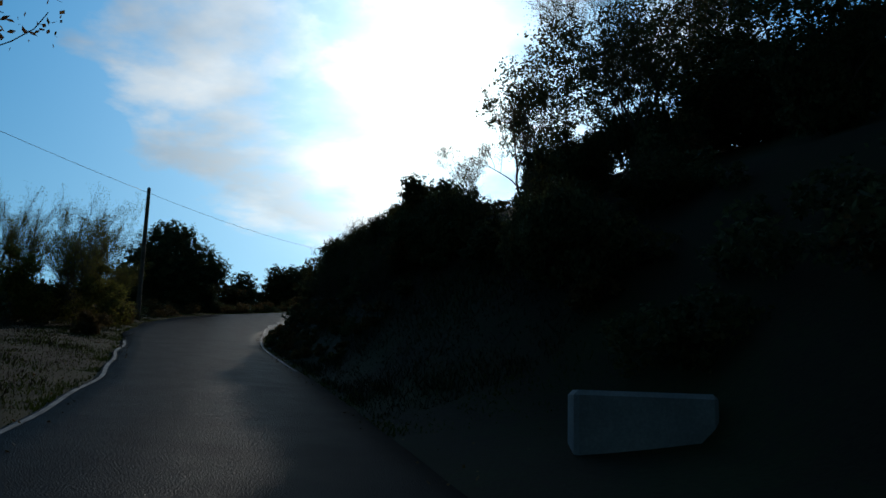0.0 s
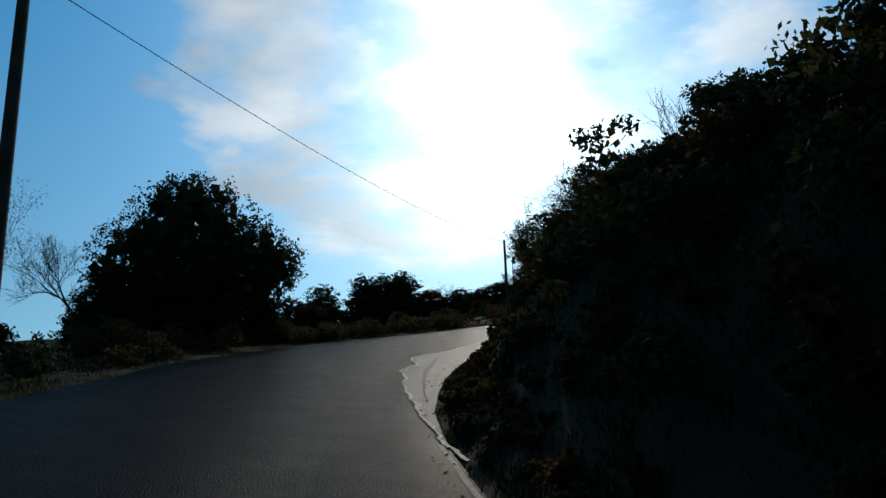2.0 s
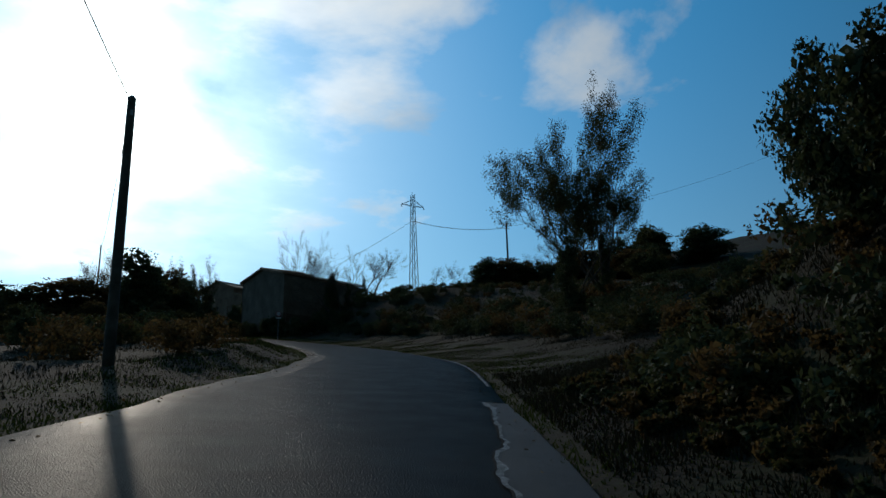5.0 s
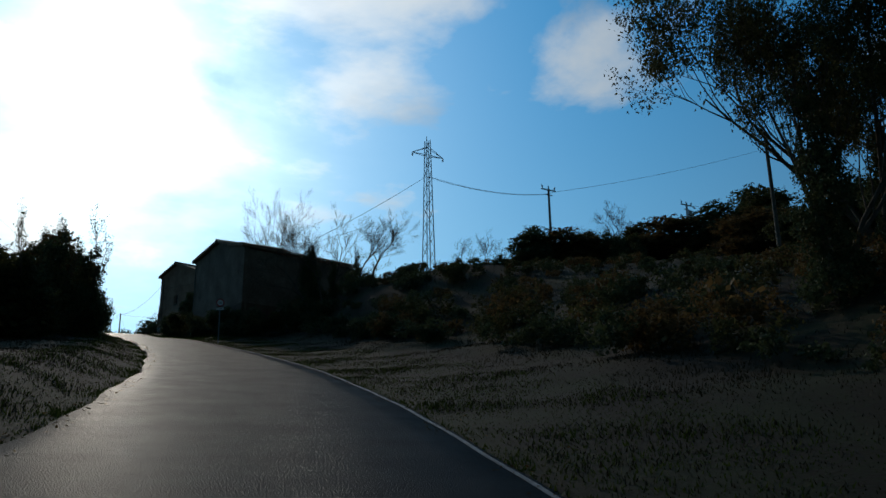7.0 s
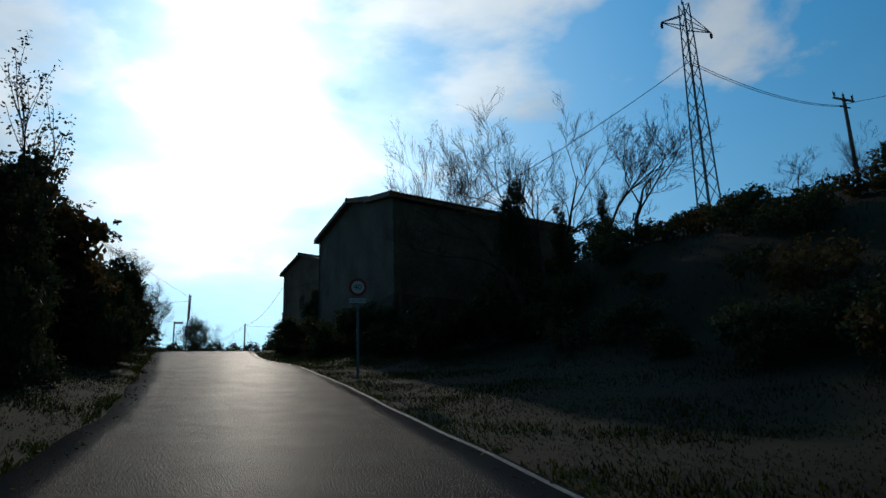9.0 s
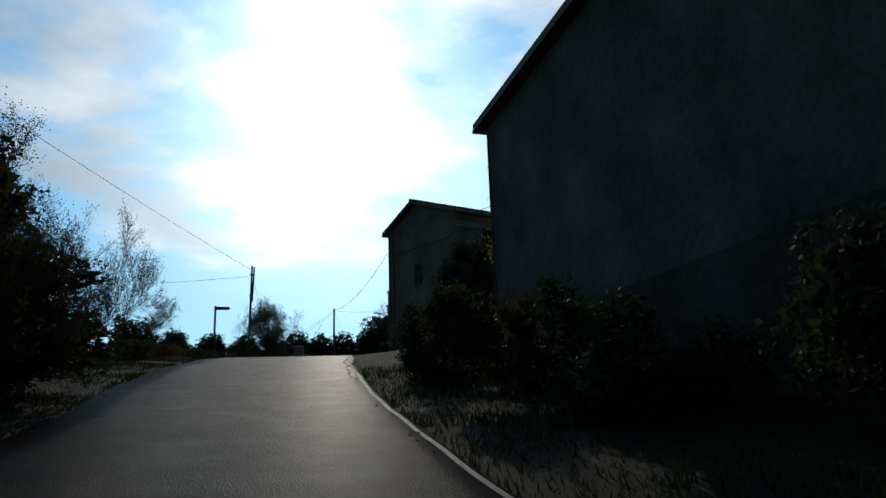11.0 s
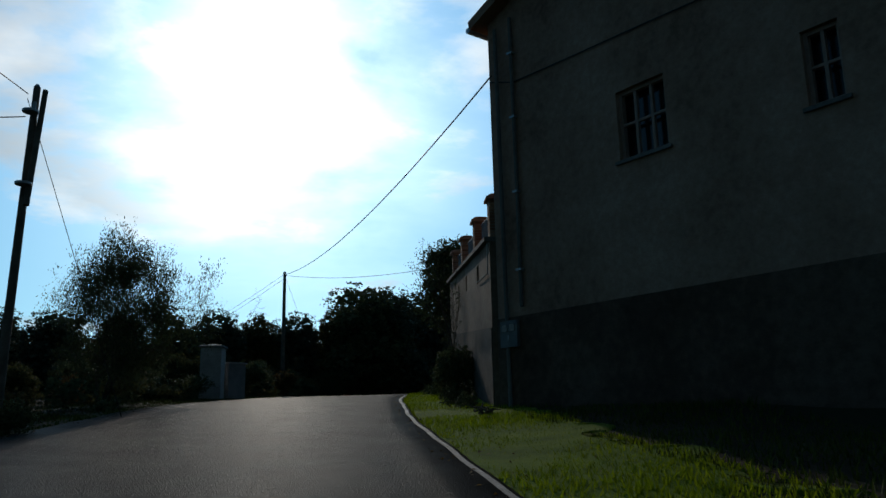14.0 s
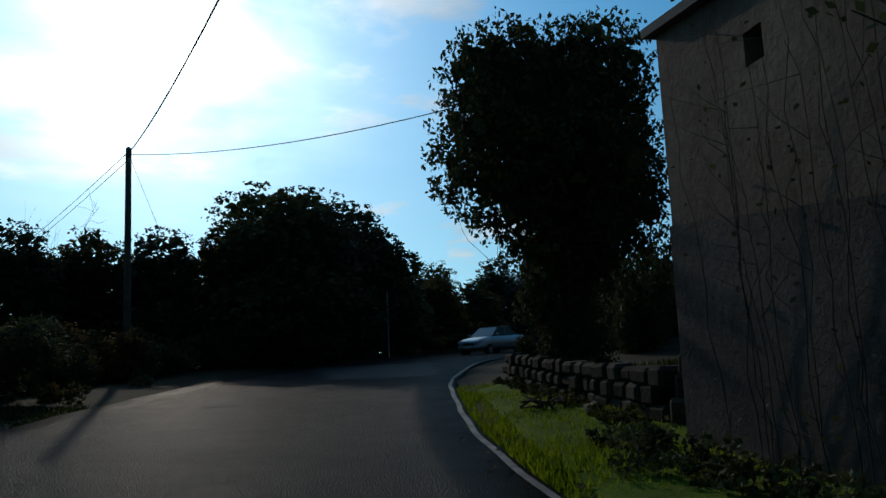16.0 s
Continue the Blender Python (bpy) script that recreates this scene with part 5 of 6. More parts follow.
MOUND = bushy(97, 26000, [(0, 0, 1.0, 1.2), (0.9, 0.2, 1.2, 1.0), (-0.9, -0.1, 1.1, 1.0), (0.1, 0.8, 2.2, 1.1), (-0.2, -0.7, 2.0, 1.1), (0.7, -0.2, 2.8, 1.0), (-0.7, 0.2, 3.0, 1.0), (0.1, 0.1, 3.8, 0.95), (-0.2, -0.3, 4.5, 0.6)], 0.1, LEAF_DARK, 0.1, 2, 2.0, label="tall dark ivy-covered bush beside the house", group="ivy bushes", hollow=0.5)
SAPLINGS = [twiggy(60 + k, 2.6, "bare upright sapling shrub", LEAF_DRY, 160, 0.06, 6, 2, 0.4, stems=5, name="shrub", group="saplings on the bank", radius=0.02) for k in range(2)]

SPRIGS = twiggy(62, 2.6, "loose leafy shrub with fine upright twigs", LEAF_MIX, 3200, 0.06, 6, 2, 0.45, stems=6, name="shrub", group="saplings on the bank", radius=0.016, clump=0.13)

HILL_TREE = twiggy(45, 14.0, "tall many-stemmed tree with dull brownish green leaves on the hillside", LEAF_MIX, 46000, 0.2, 6, 3, 0.46, radius=0.2, stems=4, clump=0.34, rise=0.3, start=0.3, group="trees on the hillside")


def plant_all():
    rnd = random.Random(4)
    # the cut bank to the right of the first bend
    heaps = {0: [], 1: [], 2: []}
    for k in range(330):
        sec, lat = rnd.uniform(0.0, 5.9), 3.2 + 6.5 * rnd.uniform(0, 1) ** 1.5
        lat += 2.6 if sec < 1.1 else 1.4 if sec > 3.3 else 0
        heaps[rnd.choice((0, 0, 1, 2))].append((*at_road(sec, lat), rnd.uniform(0.4, 1.0) * (0.6 if lat < 4 else 1.0)))
    for k in range(420):
        sec, lat = rnd.uniform(3.9, 6.2), 3.4 + 5.0 * rnd.uniform(0, 1) ** 1.3
        heaps[rnd.choice((0, 1, 2, 2))].append((*at_road(sec, lat), rnd.uniform(0.2, 0.6) * (0.55 if lat < 4.6 else 1.0)))
    for k in range(170):
        sec = rnd.uniform(1.2, 4.4)
        heaps[rnd.choice((0, 1, 2, 2))].append((*at_road(sec, edge_r(sec) + rnd.uniform(0.4, 1.9)), rnd.uniform(0.14, 0.36)))
    for k in range(110):
        sec, lat = rnd.uniform(2.6, 7.6), -rnd.uniform(6.6, 12)
        heaps[rnd.choice((0, 1, 2, 2))].append((*at_road(sec, lat), rnd.uniform(0.5, 1.15)))
    for k in range(520):
        sec, lat = rnd.uniform(6.0, 11.4), rnd.uniform(9.5, 32)
        x, y = at_road(sec, lat)
        if not (29.5 < x < 46 and 168.5 < y < 188):
            heaps[rnd.choice((0, 0, 1, 2))].append((x, y, rnd.uniform(0.6, 1.4) if lat < 18 else rnd.uniform(0.35, 0.8)))
    for k in range(60):
        sec, lat = rnd.uniform(12.2, 18.5), -rnd.uniform(6.5, 13)
        heaps[rnd.choice((0, 1, 2))].append((*at_road(sec, lat), rnd.uniform(0.4, 0.9)))
    undergrowth("undergrowth", "dark brambles and ivy over the banks", LEAF_DARK, heaps[0], 201)
    undergrowth("undergrowth", "dull green weeds over the banks", LEAF_MIX, heaps[1], 202)
    undergrowth("undergrowth", "dry brown weeds over the banks", LEAF_DRY, heaps[2], 203)
    for k in range(46):
        sec, lat = rnd.uniform(0.1, 5.4), rnd.uniform(4.6, 8.0)
        x, y = at_road(sec, lat + (1.5 if sec < 1.1 else 2.0 if sec > 3.1 else 0))
        place(SHRUBS[rnd.choice((0, 1, 3, 0))], x, y, rnd.uniform(0.5, 0.95) * (0.6 if 2.1 < sec < 4.0 else 1.0), squash=rnd.uniform(0.7, 1.0))
    for k in range(26):
        sec, lat = rnd.uniform(0.5, 5.2), rnd.uniform(4.5, 8.5)
        x, y = at_road(sec, lat)
        place(SAPLINGS[k % 2], x, y, rnd.uniform(0.25, 0.5))
    for x, y, k, h, w in ((7.4, 26.8, 0, 7.4, 5.2), (8.8, 34.4, 1, 6.2, 4.2), (9.0, 22.0, 1, 6.2, 5.0), (11.0, 17.5, 0, 6.6, 5.6), (9.5, 13.0, 1, 5.6, 5.0), (13.0, 26.0, 1, 7.4, 5.4), (11.5, 9.0, 0, 6.5, 5.5)):
        stand(CROWNS[k], x, y, h, w)
    for x, y, h in ((7.4, 26.8, 2.0), (8.8, 34.4, 1.6), (9.6, 30.0, 2.2), (9.0, 22.0, 2.2), (11.0, 17.5, 2.4), (9.5, 13.0, 2.2), (13.0, 26.0, 2.4), (13.5, 20.0, 2.6), (11.5, 9.0, 2.4), (7.6, 24.0, 2.0), (8.6, 18.5, 2.2)):
        stand(SHRUBS[rnd.choice((0, 1, 3))], x, y, h, h * 1.15)
    for x, y, k, h in ((7.0, 31.5, 1, 5.6), (6.2, 38.0, 0, 4.6), (5.2, 46.0, 1, 3.8), (8.0, 18.5, 0, 6.0), (10.2, 24.5, 1, 8.0), (2.6, 69.0, 0, 2.7), (3.3, 69.8, 1, 2.6)):
        stand(SPARSE[k], x, y, h)
    for x, y, k, sc in ((29.3, 184.5, 0, 1.5), (29.4, 179.5, 1, 1.7), (29.6, 174.5, 0, 1.6), (29.9, 169.5, 3, 1.7), (30.2, 164.5, 0, 1.6), (30.5, 160, 1, 1.3), (33.5, 159.5, 0, 1.7)):
        place(SHRUBS[k], x, y, sc)
    for k in range(22):
        sec, lat = 0.75 + 2.0 * k / 21, rnd.uniform(5.0, 8.5)
        stand(SHRUBS[rnd.choice((0, 1, 3, 0))], *at_road(sec, lat + (1.0 if sec < 1.1 else 0)), rnd.uniform(1.3, 2.3) * (0.45 if sec > 2.1 else 1.0), rnd.uniform(1.6, 2.6))
    for k in range(16):
        sec = 1.42 + 0.7 * k / 15
        stand(SHRUBS[(0, 1, 3)[k % 3]], *at_road(sec, 4.6 + 1.4 * rnd.random()), rnd.uniform(1.1, 1.6), 2.0)
        stand(SPRIGS, *at_road(sec + 0.02, 4.4 + 1.2 * rnd.random()), rnd.uniform(1.6, 2.3), 1.3)
    for k in range(20):
        sec = 1.25 + 0.62 * k / 19
        stand((SPRIGS, SAPLINGS[k % 2], SPRIGS)[k % 3], *at_road(sec, 3.7 + 1.3 * rnd.random()), rnd.uniform(1.3, 2.1), 1.1)
    for sec, lat, h in ((3.05, 5.2, 1.5), (3.15, 5.4, 1.7), (2.95, 5.4, 1.3), (3.1, 5.0, 1.2), (4.35, 7.0, 1.3)):
        stand(SPRIGS, *at_road(sec, lat), h, h * 1.1)
    for x, y, h, w in ((7.2, 81.4, 2.6, 2.6), (8.2, 83.2, 2.6, 2.6), (7.0, 79.8, 3.0, 2.6), (9.2, 84.8, 2.4, 2.6), (8.4, 80.8, 3.2, 3.0), (6.0, 77.6, 2.8, 2.6), (5.2, 75.6, 2.6, 2.4), (9.6, 82.6, 3.0, 3.0), (0.4, 66.0, 1.4, 1.6)):
        stand(SHRUBS[rnd.choice((0, 3))], x, y, h, w)
    # left of the first bend
    for x, y, k, sc in ((-14.5, 36, 1, 1.6), (-17, 40, 2, 1.6), (-15, 30, 0, 1.5), (-13, 25, 3, 1.2), (-10.5, 20, 3, 0.9), (-17.5, 50, 1, 1.4), (-20, 58, 2, 1.6), (-19, 66, 1, 1.5), (-9.6, 28, 2, 0.7), (-12, 40, 2, 0.8), (-21, 44, 0, 1.8), (-8.5, 13, 3, 0.8), (-10, 8, 0, 1.2)):
        place(SHRUBS[k], x, y, sc)
    for x, y, k, h, w in ((-21.1, 146.7, 0, 8.0, 6.0), (-15.4, 152.4, 1, 8.4, 5.8), (-9.7, 152.7, 0, 8.2, 5.6), (-24.5, 141, 2, 7.0, 6.0), (-4.8, 151.5, 2, 4.6, 4.6), (-0.4, 152.5, 1, 4.2, 5.0), (5.9, 146.9, 2, 4.4, 4.8), (10.0, 146.2, 0, 7.0, 3.8), (2.6, 148, 0, 3.8, 4.4), (-16.5, 98, 1, 1.8, 2.4), (-20, 105, 2, 2.4, 3.0), (-13, 112, 1, 2.0, 3.0), (-8, 120, 2, 2.2, 3.2), (-3.4, 126, 2, 2.0, 3.0), (1.5, 133, 1, 2.2, 3.2), (6.0, 137, 2, 2.2, 3.0), (1.0, 116, 2, 1.4, 2.4), (4.0, 121, 1, 1.6, 2.4), (7.0, 127, 2, 1.6, 2.6), (10.2, 132, 1, 1.8, 2.6), (-24, 96, 1, 2.4, 3.0), (-30, 112, 1, 3.0, 4.0)):
        growth(k, x, y, h, w)
    for x, y, k, h in ((-27.4, 136, 0, 9.0), (-24.0, 135, 1, 9.0), (-2.6, 151, 2, 5.4), (3.6, 148.5, 1, 6.0), (6.8, 147, 0, 5.8)):
        stand(BARE[k], x, y, h)
    stand(WOODS[0], -12.5, 153.5, 8.2, 6.0)
    # left of the straight
    for x, y, k, h, w in ((13.6, 146, 1, 3.8, 3.0), (12.5, 149, 1, 4.4, 3.6), (11, 153, 0, 5.0, 4.4), (15.2, 158, 2, 3.8, 3.2), (14.8, 163, 2, 4.6, 3.8), (16.4, 166, 2, 3.8, 3.0), (17.6, 171.6, 3, 4.2, 2.6), (15.6, 170, 1, 4.6, 3.6), (18.8, 177.2, 1, 5.2, 2.6), (17.4, 177, 0, 4.8, 3.0), (18.8, 166.4, 3, 3.2, 2.0), (12, 172, 0, 5.0, 4.8), (18.6, 182, 0, 3.6, 3.0), (17.4, 151, 0, 3.2, 2.6), (11.5, 141, 2, 2.6, 2.8), (18.6, 161, 0, 3.0, 2.2)):
        growth(k, x, y, h, w)
    for x, y, k, h in ((19.6, 178.6, 0, 5.6), (9, 150, 1, 6.8)):
        stand(SPARSE[k], x, y, h)
    # the hillside to the right
    for x, y, k, h, w in ((55.0, 158.4, 0, 4.2, 3.6), (57.2, 157.0, 2, 4.0, 3.6), (59.5, 156, 1, 3.4, 3.4), (72.4, 161.8, 1, 4.0, 4.0), (66.5, 152.9, 2, 4.2, 4.4), (64.0, 155.0, 1, 3.2, 4.0), (61, 153.5, 0, 3.0, 3.6), (53, 157, 1, 2.0, 2.4), (69.0, 149, 0, 4.6, 4.8), (72, 146, 1, 5.0, 5.0), (76, 150, 0, 5.5, 5.0), (43.6, 162.0, 0, 1.1, 1.5), (50.5, 155, 3, 1.0, 1.8), (66, 141, 0, 3.6, 4.0), (60, 138, 2, 3.4, 4.0), (57, 133, 1, 3.0, 4.0), (72, 138, 0, 4.5, 5.0)):
        growth(k, x, y, h, w)
    for x, y, k, h in ((47.6, 158.7, 0, 3.7), (49.0, 157.6, 1, 3.6), (51.0, 158, 2, 3.2), (70.1, 164.6, 0, 6.6), (72.0, 163.0, 2, 6.0), (66.0, 158.0, 1, 4.2), (34.8, 162.6, 0, 7.8), (35.8, 162.0, 1, 7.4), (37.0, 162.8, 2, 7.2), (38.9, 161.8, 1, 6.6), (39.8, 161.2, 0, 6.0)):
        stand(BARE[k], x, y, h, h * 0.62)
    stand(BARE[2], 37.3, 176.2, 14.2, 5.0)
    stand(BARE[1], 38.6, 177.2, 11.6, 5.0)
    stand(HILL_TREE, 31.6, 116.2, 12.8, 6.2, 40)
    stand(HILL_TREE, 34.4, 116.2, 14.0, 8.0, 200)
    # the yard before the tall house
    for x, y, h, w in ((33.3, 196.0, 4.6, 2.6), (34.0, 194.4, 5.0, 3.0), (33.8, 192.4, 4.4, 2.4), (36.0, 197.4, 4.8, 3.4)):
        stand(MOUND, x, y, h, w)
    # beyond the crest
    for k in range(64):
        a = k / 63
        x = -44 + 140 * a + rnd.uniform(-2, 2)
        y = 268 + 22 * math.sin(a * 3.1) + rnd.uniform(-4, 9)
        h = rnd.uniform(6.6, 8.6) if x > 32 else rnd.uniform(5.9, 7.6)
        stand((PINES if k % 3 == 0 else WOODS)[rnd.randrange(3)], x, y, h, h * rnd.uniform(0.6, 0.9))
    for x, y, k, sc in ((26.0, 243, 3, 1.2), (24.5, 238, 0, 1.3), (22, 233, 1, 1.3), (20, 228, 3, 1.2), (30, 249, 1, 1.1), (33, 258, 3, 1.3), (24.2, 218.6, 0, 0.75), (18, 217, 2, 0.9), (13, 222, 1, 1.2), (7, 226, 0, 1.5), (1, 230, 1, 1.6)):
        place(SHRUBS[k], x, y, sc)


plant_all()

# trees that stand out by themselves
for x, y, k, h in ((41.6, 258.5, 0, 8.0), (39.6, 260, 2, 6.8), (43.4, 261, 1, 8.6), (41.7, 264, 0, 9.4), (47.7, 267, 1, 9.2), (45.2, 266, 2, 8.6), (49.6, 269.5, 0, 8.4), (36.5, 262, 1, 6.6), (33.5, 261, 2, 6.4), (30.5, 259.5, 1, 6.4), (27.5, 257, 0, 6.0), (24.5, 254.5, 2, 5.6), (21.0, 252, 1, 5.4), (17, 250, 0, 5.4), (12, 248, 2, 5.4), (6, 246, 1, 5.6), (0, 243, 0, 5.8), (-8, 240, 2, 6.0), (52.5, 272, 1, 6.4), (57, 274, 2, 5.6), (61, 276, 0, 5.4), (66, 277, 1, 5.6), (72, 277, 2, 5.6), (63, 251.5, 1, 5.0), (68, 253, 0, 5.4), (73, 255, 2, 6.0), (58, 247, 0, 4.6), (80, 257, 1, 7.0), (53, 239, 2, 5.0), (12, 258, 1, 6.6), (6, 254, 0, 6.6), (0, 250, 2, 6.8), (16, 263, 1, 7.2), (20, 265, 0, 7.0), (-6, 247, 1, 6.6), (24, 266, 2, 7.0)):
    h *= 0.93 if x < 35 else 0.95
    stand(WOODS[k], x, y, h, h * 0.8)
for k in range(30):
    a = k / 29
    stand(SHRUBS[(0, 3, 1, 0, 2)[k % 5]], *at_road(16.7 + 4.4 * a, -7.6 - 2.0 * math.sin(k * 1.7) ** 2 - 1.5 * (k % 2)), 1.0 + 0.9 * math.sin(k * 2.3) ** 2, 2.2 + 1.0 * math.cos(k) ** 2)
for x, y, h, w in ((47.6, 243.2, 3.2, 2.6), (49.2, 244.6, 3.4, 3.0), (50.3, 252.4, 0.9, 1.4), (45.6, 240.6, 2.4, 2.2), (52, 246, 4.0, 4.0)):
    stand(SHRUBS[0], x, y, h, w)
oak = bushy(70, 42000, [(0, 0, 4.4, 2.9), (1.9, 0.4, 3.6, 2.2), (-1.9, 0, 3.4, 2.2), (0.2, 1.6, 3.4, 2.3), (2.6, -0.6, 2.4, 1.5), (-2.6, 0.4, 1.9, 1.6), (0, -1.6, 3.0, 2.2), (3.3, 0, 3.3, 1.1), (0.4, -0.8, 1.6, 2.2), (0, 0, 5.9, 1.6)], 0.12, LEAF_DARK, 0.13, 3, 3.4, "holm_oak_tree", "broad dark evergreen oak beside the lane", hollow=0.35)
stand(oak, -17.2, 71.4, 8.4, 9.6, 0)
for x, y, k, h in ((-20.6, 73.0, 0, 8.4), (-22.2, 71.5, 1, 7.4), (-19.2, 74.0, 2, 8.6)):
    stand(BARE[k], x, y, h)
stand(MOUND, -15.2, 70.2, 3.4, 3.6)
stand(MOUND, -18.6, 70.6, 3.6, 4.0)
stand(MOUND, -21.2, 71.6, 4.2, 3.6)
stand(MOUND, -13.6, 72.0, 2.2, 2.6)
stand(MOUND, 10.7, 18.4, 3.2, 4.4)
stand(MOUND, 13.3, 16.9, 3.0, 4.0)
stand(PINES[0], 14.5, 243.5, 7.6, 4.2)
stand(PINES[2], 17.0, 246.0, 6.8, 3.8)
stand(PINES[1], 33.0, 264.0, 8.4, 4.0)
stand(PINES[2], 29.5, 263.0, 7.4, 3.6)
stand(PINES[0], 50.5, 273.0, 8.2, 3.6)
stand(SPARSE[1], 18.7, 206.8, 3.6)
stand(SHRUBS[0], 18.6, 205.6, 2.2, 2.6)
willow = twiggy(71, 5.2, "yellow-green autumn bush with upright twigs", LEAF_LIME, 30000, 0.085, 9, 2, 0.3, stems=10, name="shrub", radius=0.035, clump=0.17, aspect=2.6, group="shrubs along the lane")
lime = bushy(99, 9000, [(0, 0, 1.0, 0.9), (0.9, 0.2, 0.8, 0.8), (-0.9, 0, 0.8, 0.8), (0.2, 0.3, 1.9, 0.8), (-0.5, -0.2, 1.7, 0.7), (0.6, -0.2, 2.3, 0.5), (-0.2, 0.1, 2.8, 0.4)], 0.1, LEAF_LIME, 0.09, 3, 1.2, label="yellow-green autumn bush beside the lane", group="shrubs along the lane", aspect=2.4, hollow=0.3, fill=0.2)
russet = twiggy(74, 4.4, "russet and green autumn bush with fine upright twigs", LEAF_DRY, 15000, 0.075, 7, 3, 0.42, stems=5, name="shrub", radius=0.03, clump=0.14, aspect=2.2, group="shrubs along the lane")
stand(lime, -11.4, 34.6, 2.8, 3.2)
stand(lime, -14.6, 33.5, 3.4, 3.0)
stand(lime, -15.0, 47.6, 1.6, 2.4)
for x, y, h, w in ((17.0, 167.5, 4.4, 2.8), (17.8, 172.5, 4.6, 2.6), (16.6, 163.0, 4.2, 2.8), (18.6, 176.0, 4.4, 2.4), (19.5, 178.6, 4.2, 2.4), (15.2, 158.0, 4.0, 3.0), (13.6, 152.0, 4.0, 3.0)):
    stand(russet, x, y, h, w)
for x, y, h, w in ((19.4, 181.2, 4.8, 2.6), (20.0, 184.4, 4.4, 2.4)):
    stand(russet, x, y, h, w)
stand(willow, -13.6, 38.6, 6.4, 4.2)
stand(willow, -16.4, 37.0, 6.2, 4.0)
stand(willow, -12.6, 35.0, 4.6, 3.4)
place(willow, -15.2, 48.5, 0.5)
orange = twiggy(72, 7.0, "tree with orange-brown autumn leaves over the lane", LEAF_ORANGE, 9000, 0.10, 7, 3, 0.6, clump=0.16, start=0.55)
stand(orange, -8.8, 8.6, 11.5, 7.0)
leaning = twiggy(73, 5.6, "slender leaning tree on top of the bank", LEAF_DARK, 15000, 0.11, 10, 2, 0.5, lean=(-0.3, 0.0), clump=0.17, start=0.3, radius=0.07)
stand(leaning, 0.1, 73.6, 5.6, 3.0, 0)


def ivy_column(seed, h, r, label):
    rng = np.random.default_rng(seed)
    limbs, ends = branches(rng, h * 0.82, 0.13, 2, 9, 0.3, (0, 0), 0.5, start=0.3, wander=0.08)
    limbs = [(q, w) for q, w in limbs if max(math.hypot(v.x, v.y) for v in q) < r * 1.25]
    ends = [e for e in ends if math.hypot(e[0].x, e[0].y) < r * 1.25]
    blobs = [(rng.normal() * r * 0.3, rng.normal() * r * 0.3, h * (k + 0.5) / 9, r * (1.0 - 0.55 * (k / 9) ** 2) * rng.uniform(0.8, 1.15)) for k in range(9)]
    pts = np.concatenate([shell(rng, 12000, blobs, 0.45, 1.0), clumps(rng, ends, 8, 0.12)])
    v, f = both(leaf_mesh(pts, 0.12, rng, 1.5), mass(rng, blobs, 0.28, 110))
    return plant("tree", label, "tree", "ivy-clad trees", limbs, [(v, f, LEAF_DARK)])


topiary_dome = bushy(98, 3000, [(0, 0, 0.5, 0.6), (0.1, 0, 0.75, 0.5)], 0.08, LEAF_DARK, 0.08, 2, 0.5, label="small clipped dome-shaped bush", group="clipped bushes", hollow=0.7)
IVY = [ivy_column(80, 8.2, 1.1, "tall narrow tree clad in dark ivy"), ivy_column(81, 6.0, 1.3, "bushy tree clad in dark ivy")]
stand(IVY[0], 17.4, 152.3, 7.2, 2.2)
stand(IVY[1], 15.4, 151.0, 6.4, 2.8)
stand(IVY[0], 14.0, 145.6, 6.6, 1.9)
stand(IVY[0], 17.2, 163.2, 7.8, 2.6)
stand(WOODS[3], 16.2, 160.6, 6.6, 3.4)
stand(IVY[1], 15.6, 165.6, 7.4, 3.0)
stand(MOUND, 35.4, 163.8, 5.6, 1.9)
stand(IVY[0], 38.9, 161.9, 4.0, 0.8)
stand(IVY[0], 37.0, 162.7, 4.6, 0.9)
stand(topiary_dome, 45.6, 166.2, 1.2, 1.6)
stand(IVY[0], 30.9, 115.9, 8.4, 1.9)
stand(IVY[0], 34.4, 116.1, 6.4, 1.5)
big = bushy(90, 42000, [(0, 0, 5.2, 2.3), (-1.3, 0, 4.4, 1.8), (1.4, 0.3, 4.6, 1.8), (0, -1.0, 4.0, 1.8), (0, 1.0, 6.2, 1.5), (-1.2, 0.2, 5.9, 1.4), (1.0, -0.6, 6.2, 1.4), (-0.6, -0.4, 2.9, 1.1), (0.5, 0.2, 2.6, 1.2), (1.5, 0.3, 2.9, 1.0), (-0.1, 0.0, 1.5, 0.7), (0.1, 0.0, 0.6, 0.6), (1.9, 0.0, 3.6, 1.3)], 0.12, LEAF_DARK, 0.13, 1, 3.6, "laurel_tree", "large dark leafy tree at the end of the terrace", hollow=0.4)
stand(big, 41.0, 237.5, 7.4, 4.7, 0)
stand(IVY[1], 41.1, 237.5, 4.0, 1.7)
weeping = twiggy(91, 4.6, "rounded tree with drooping leafy twigs", LEAF_DARK, 42000, 0.105, 8, 3, 0.62, clump=0.18, aspect=3.0, droop=1.4, rise=0.1, stems=3)
stand(weeping, 25.3, 231.0, 5.6, 4.6)
yellow = twiggy(92, 6.5, "tree hung with yellow autumn leaves", LEAF_YELLOW, 6000, 0.14, 8, 3, 0.6, clump=0.26, aspect=3.2, droop=1.6)
stand(yellow, 33.3, 190.6, 7.8, 3.6)


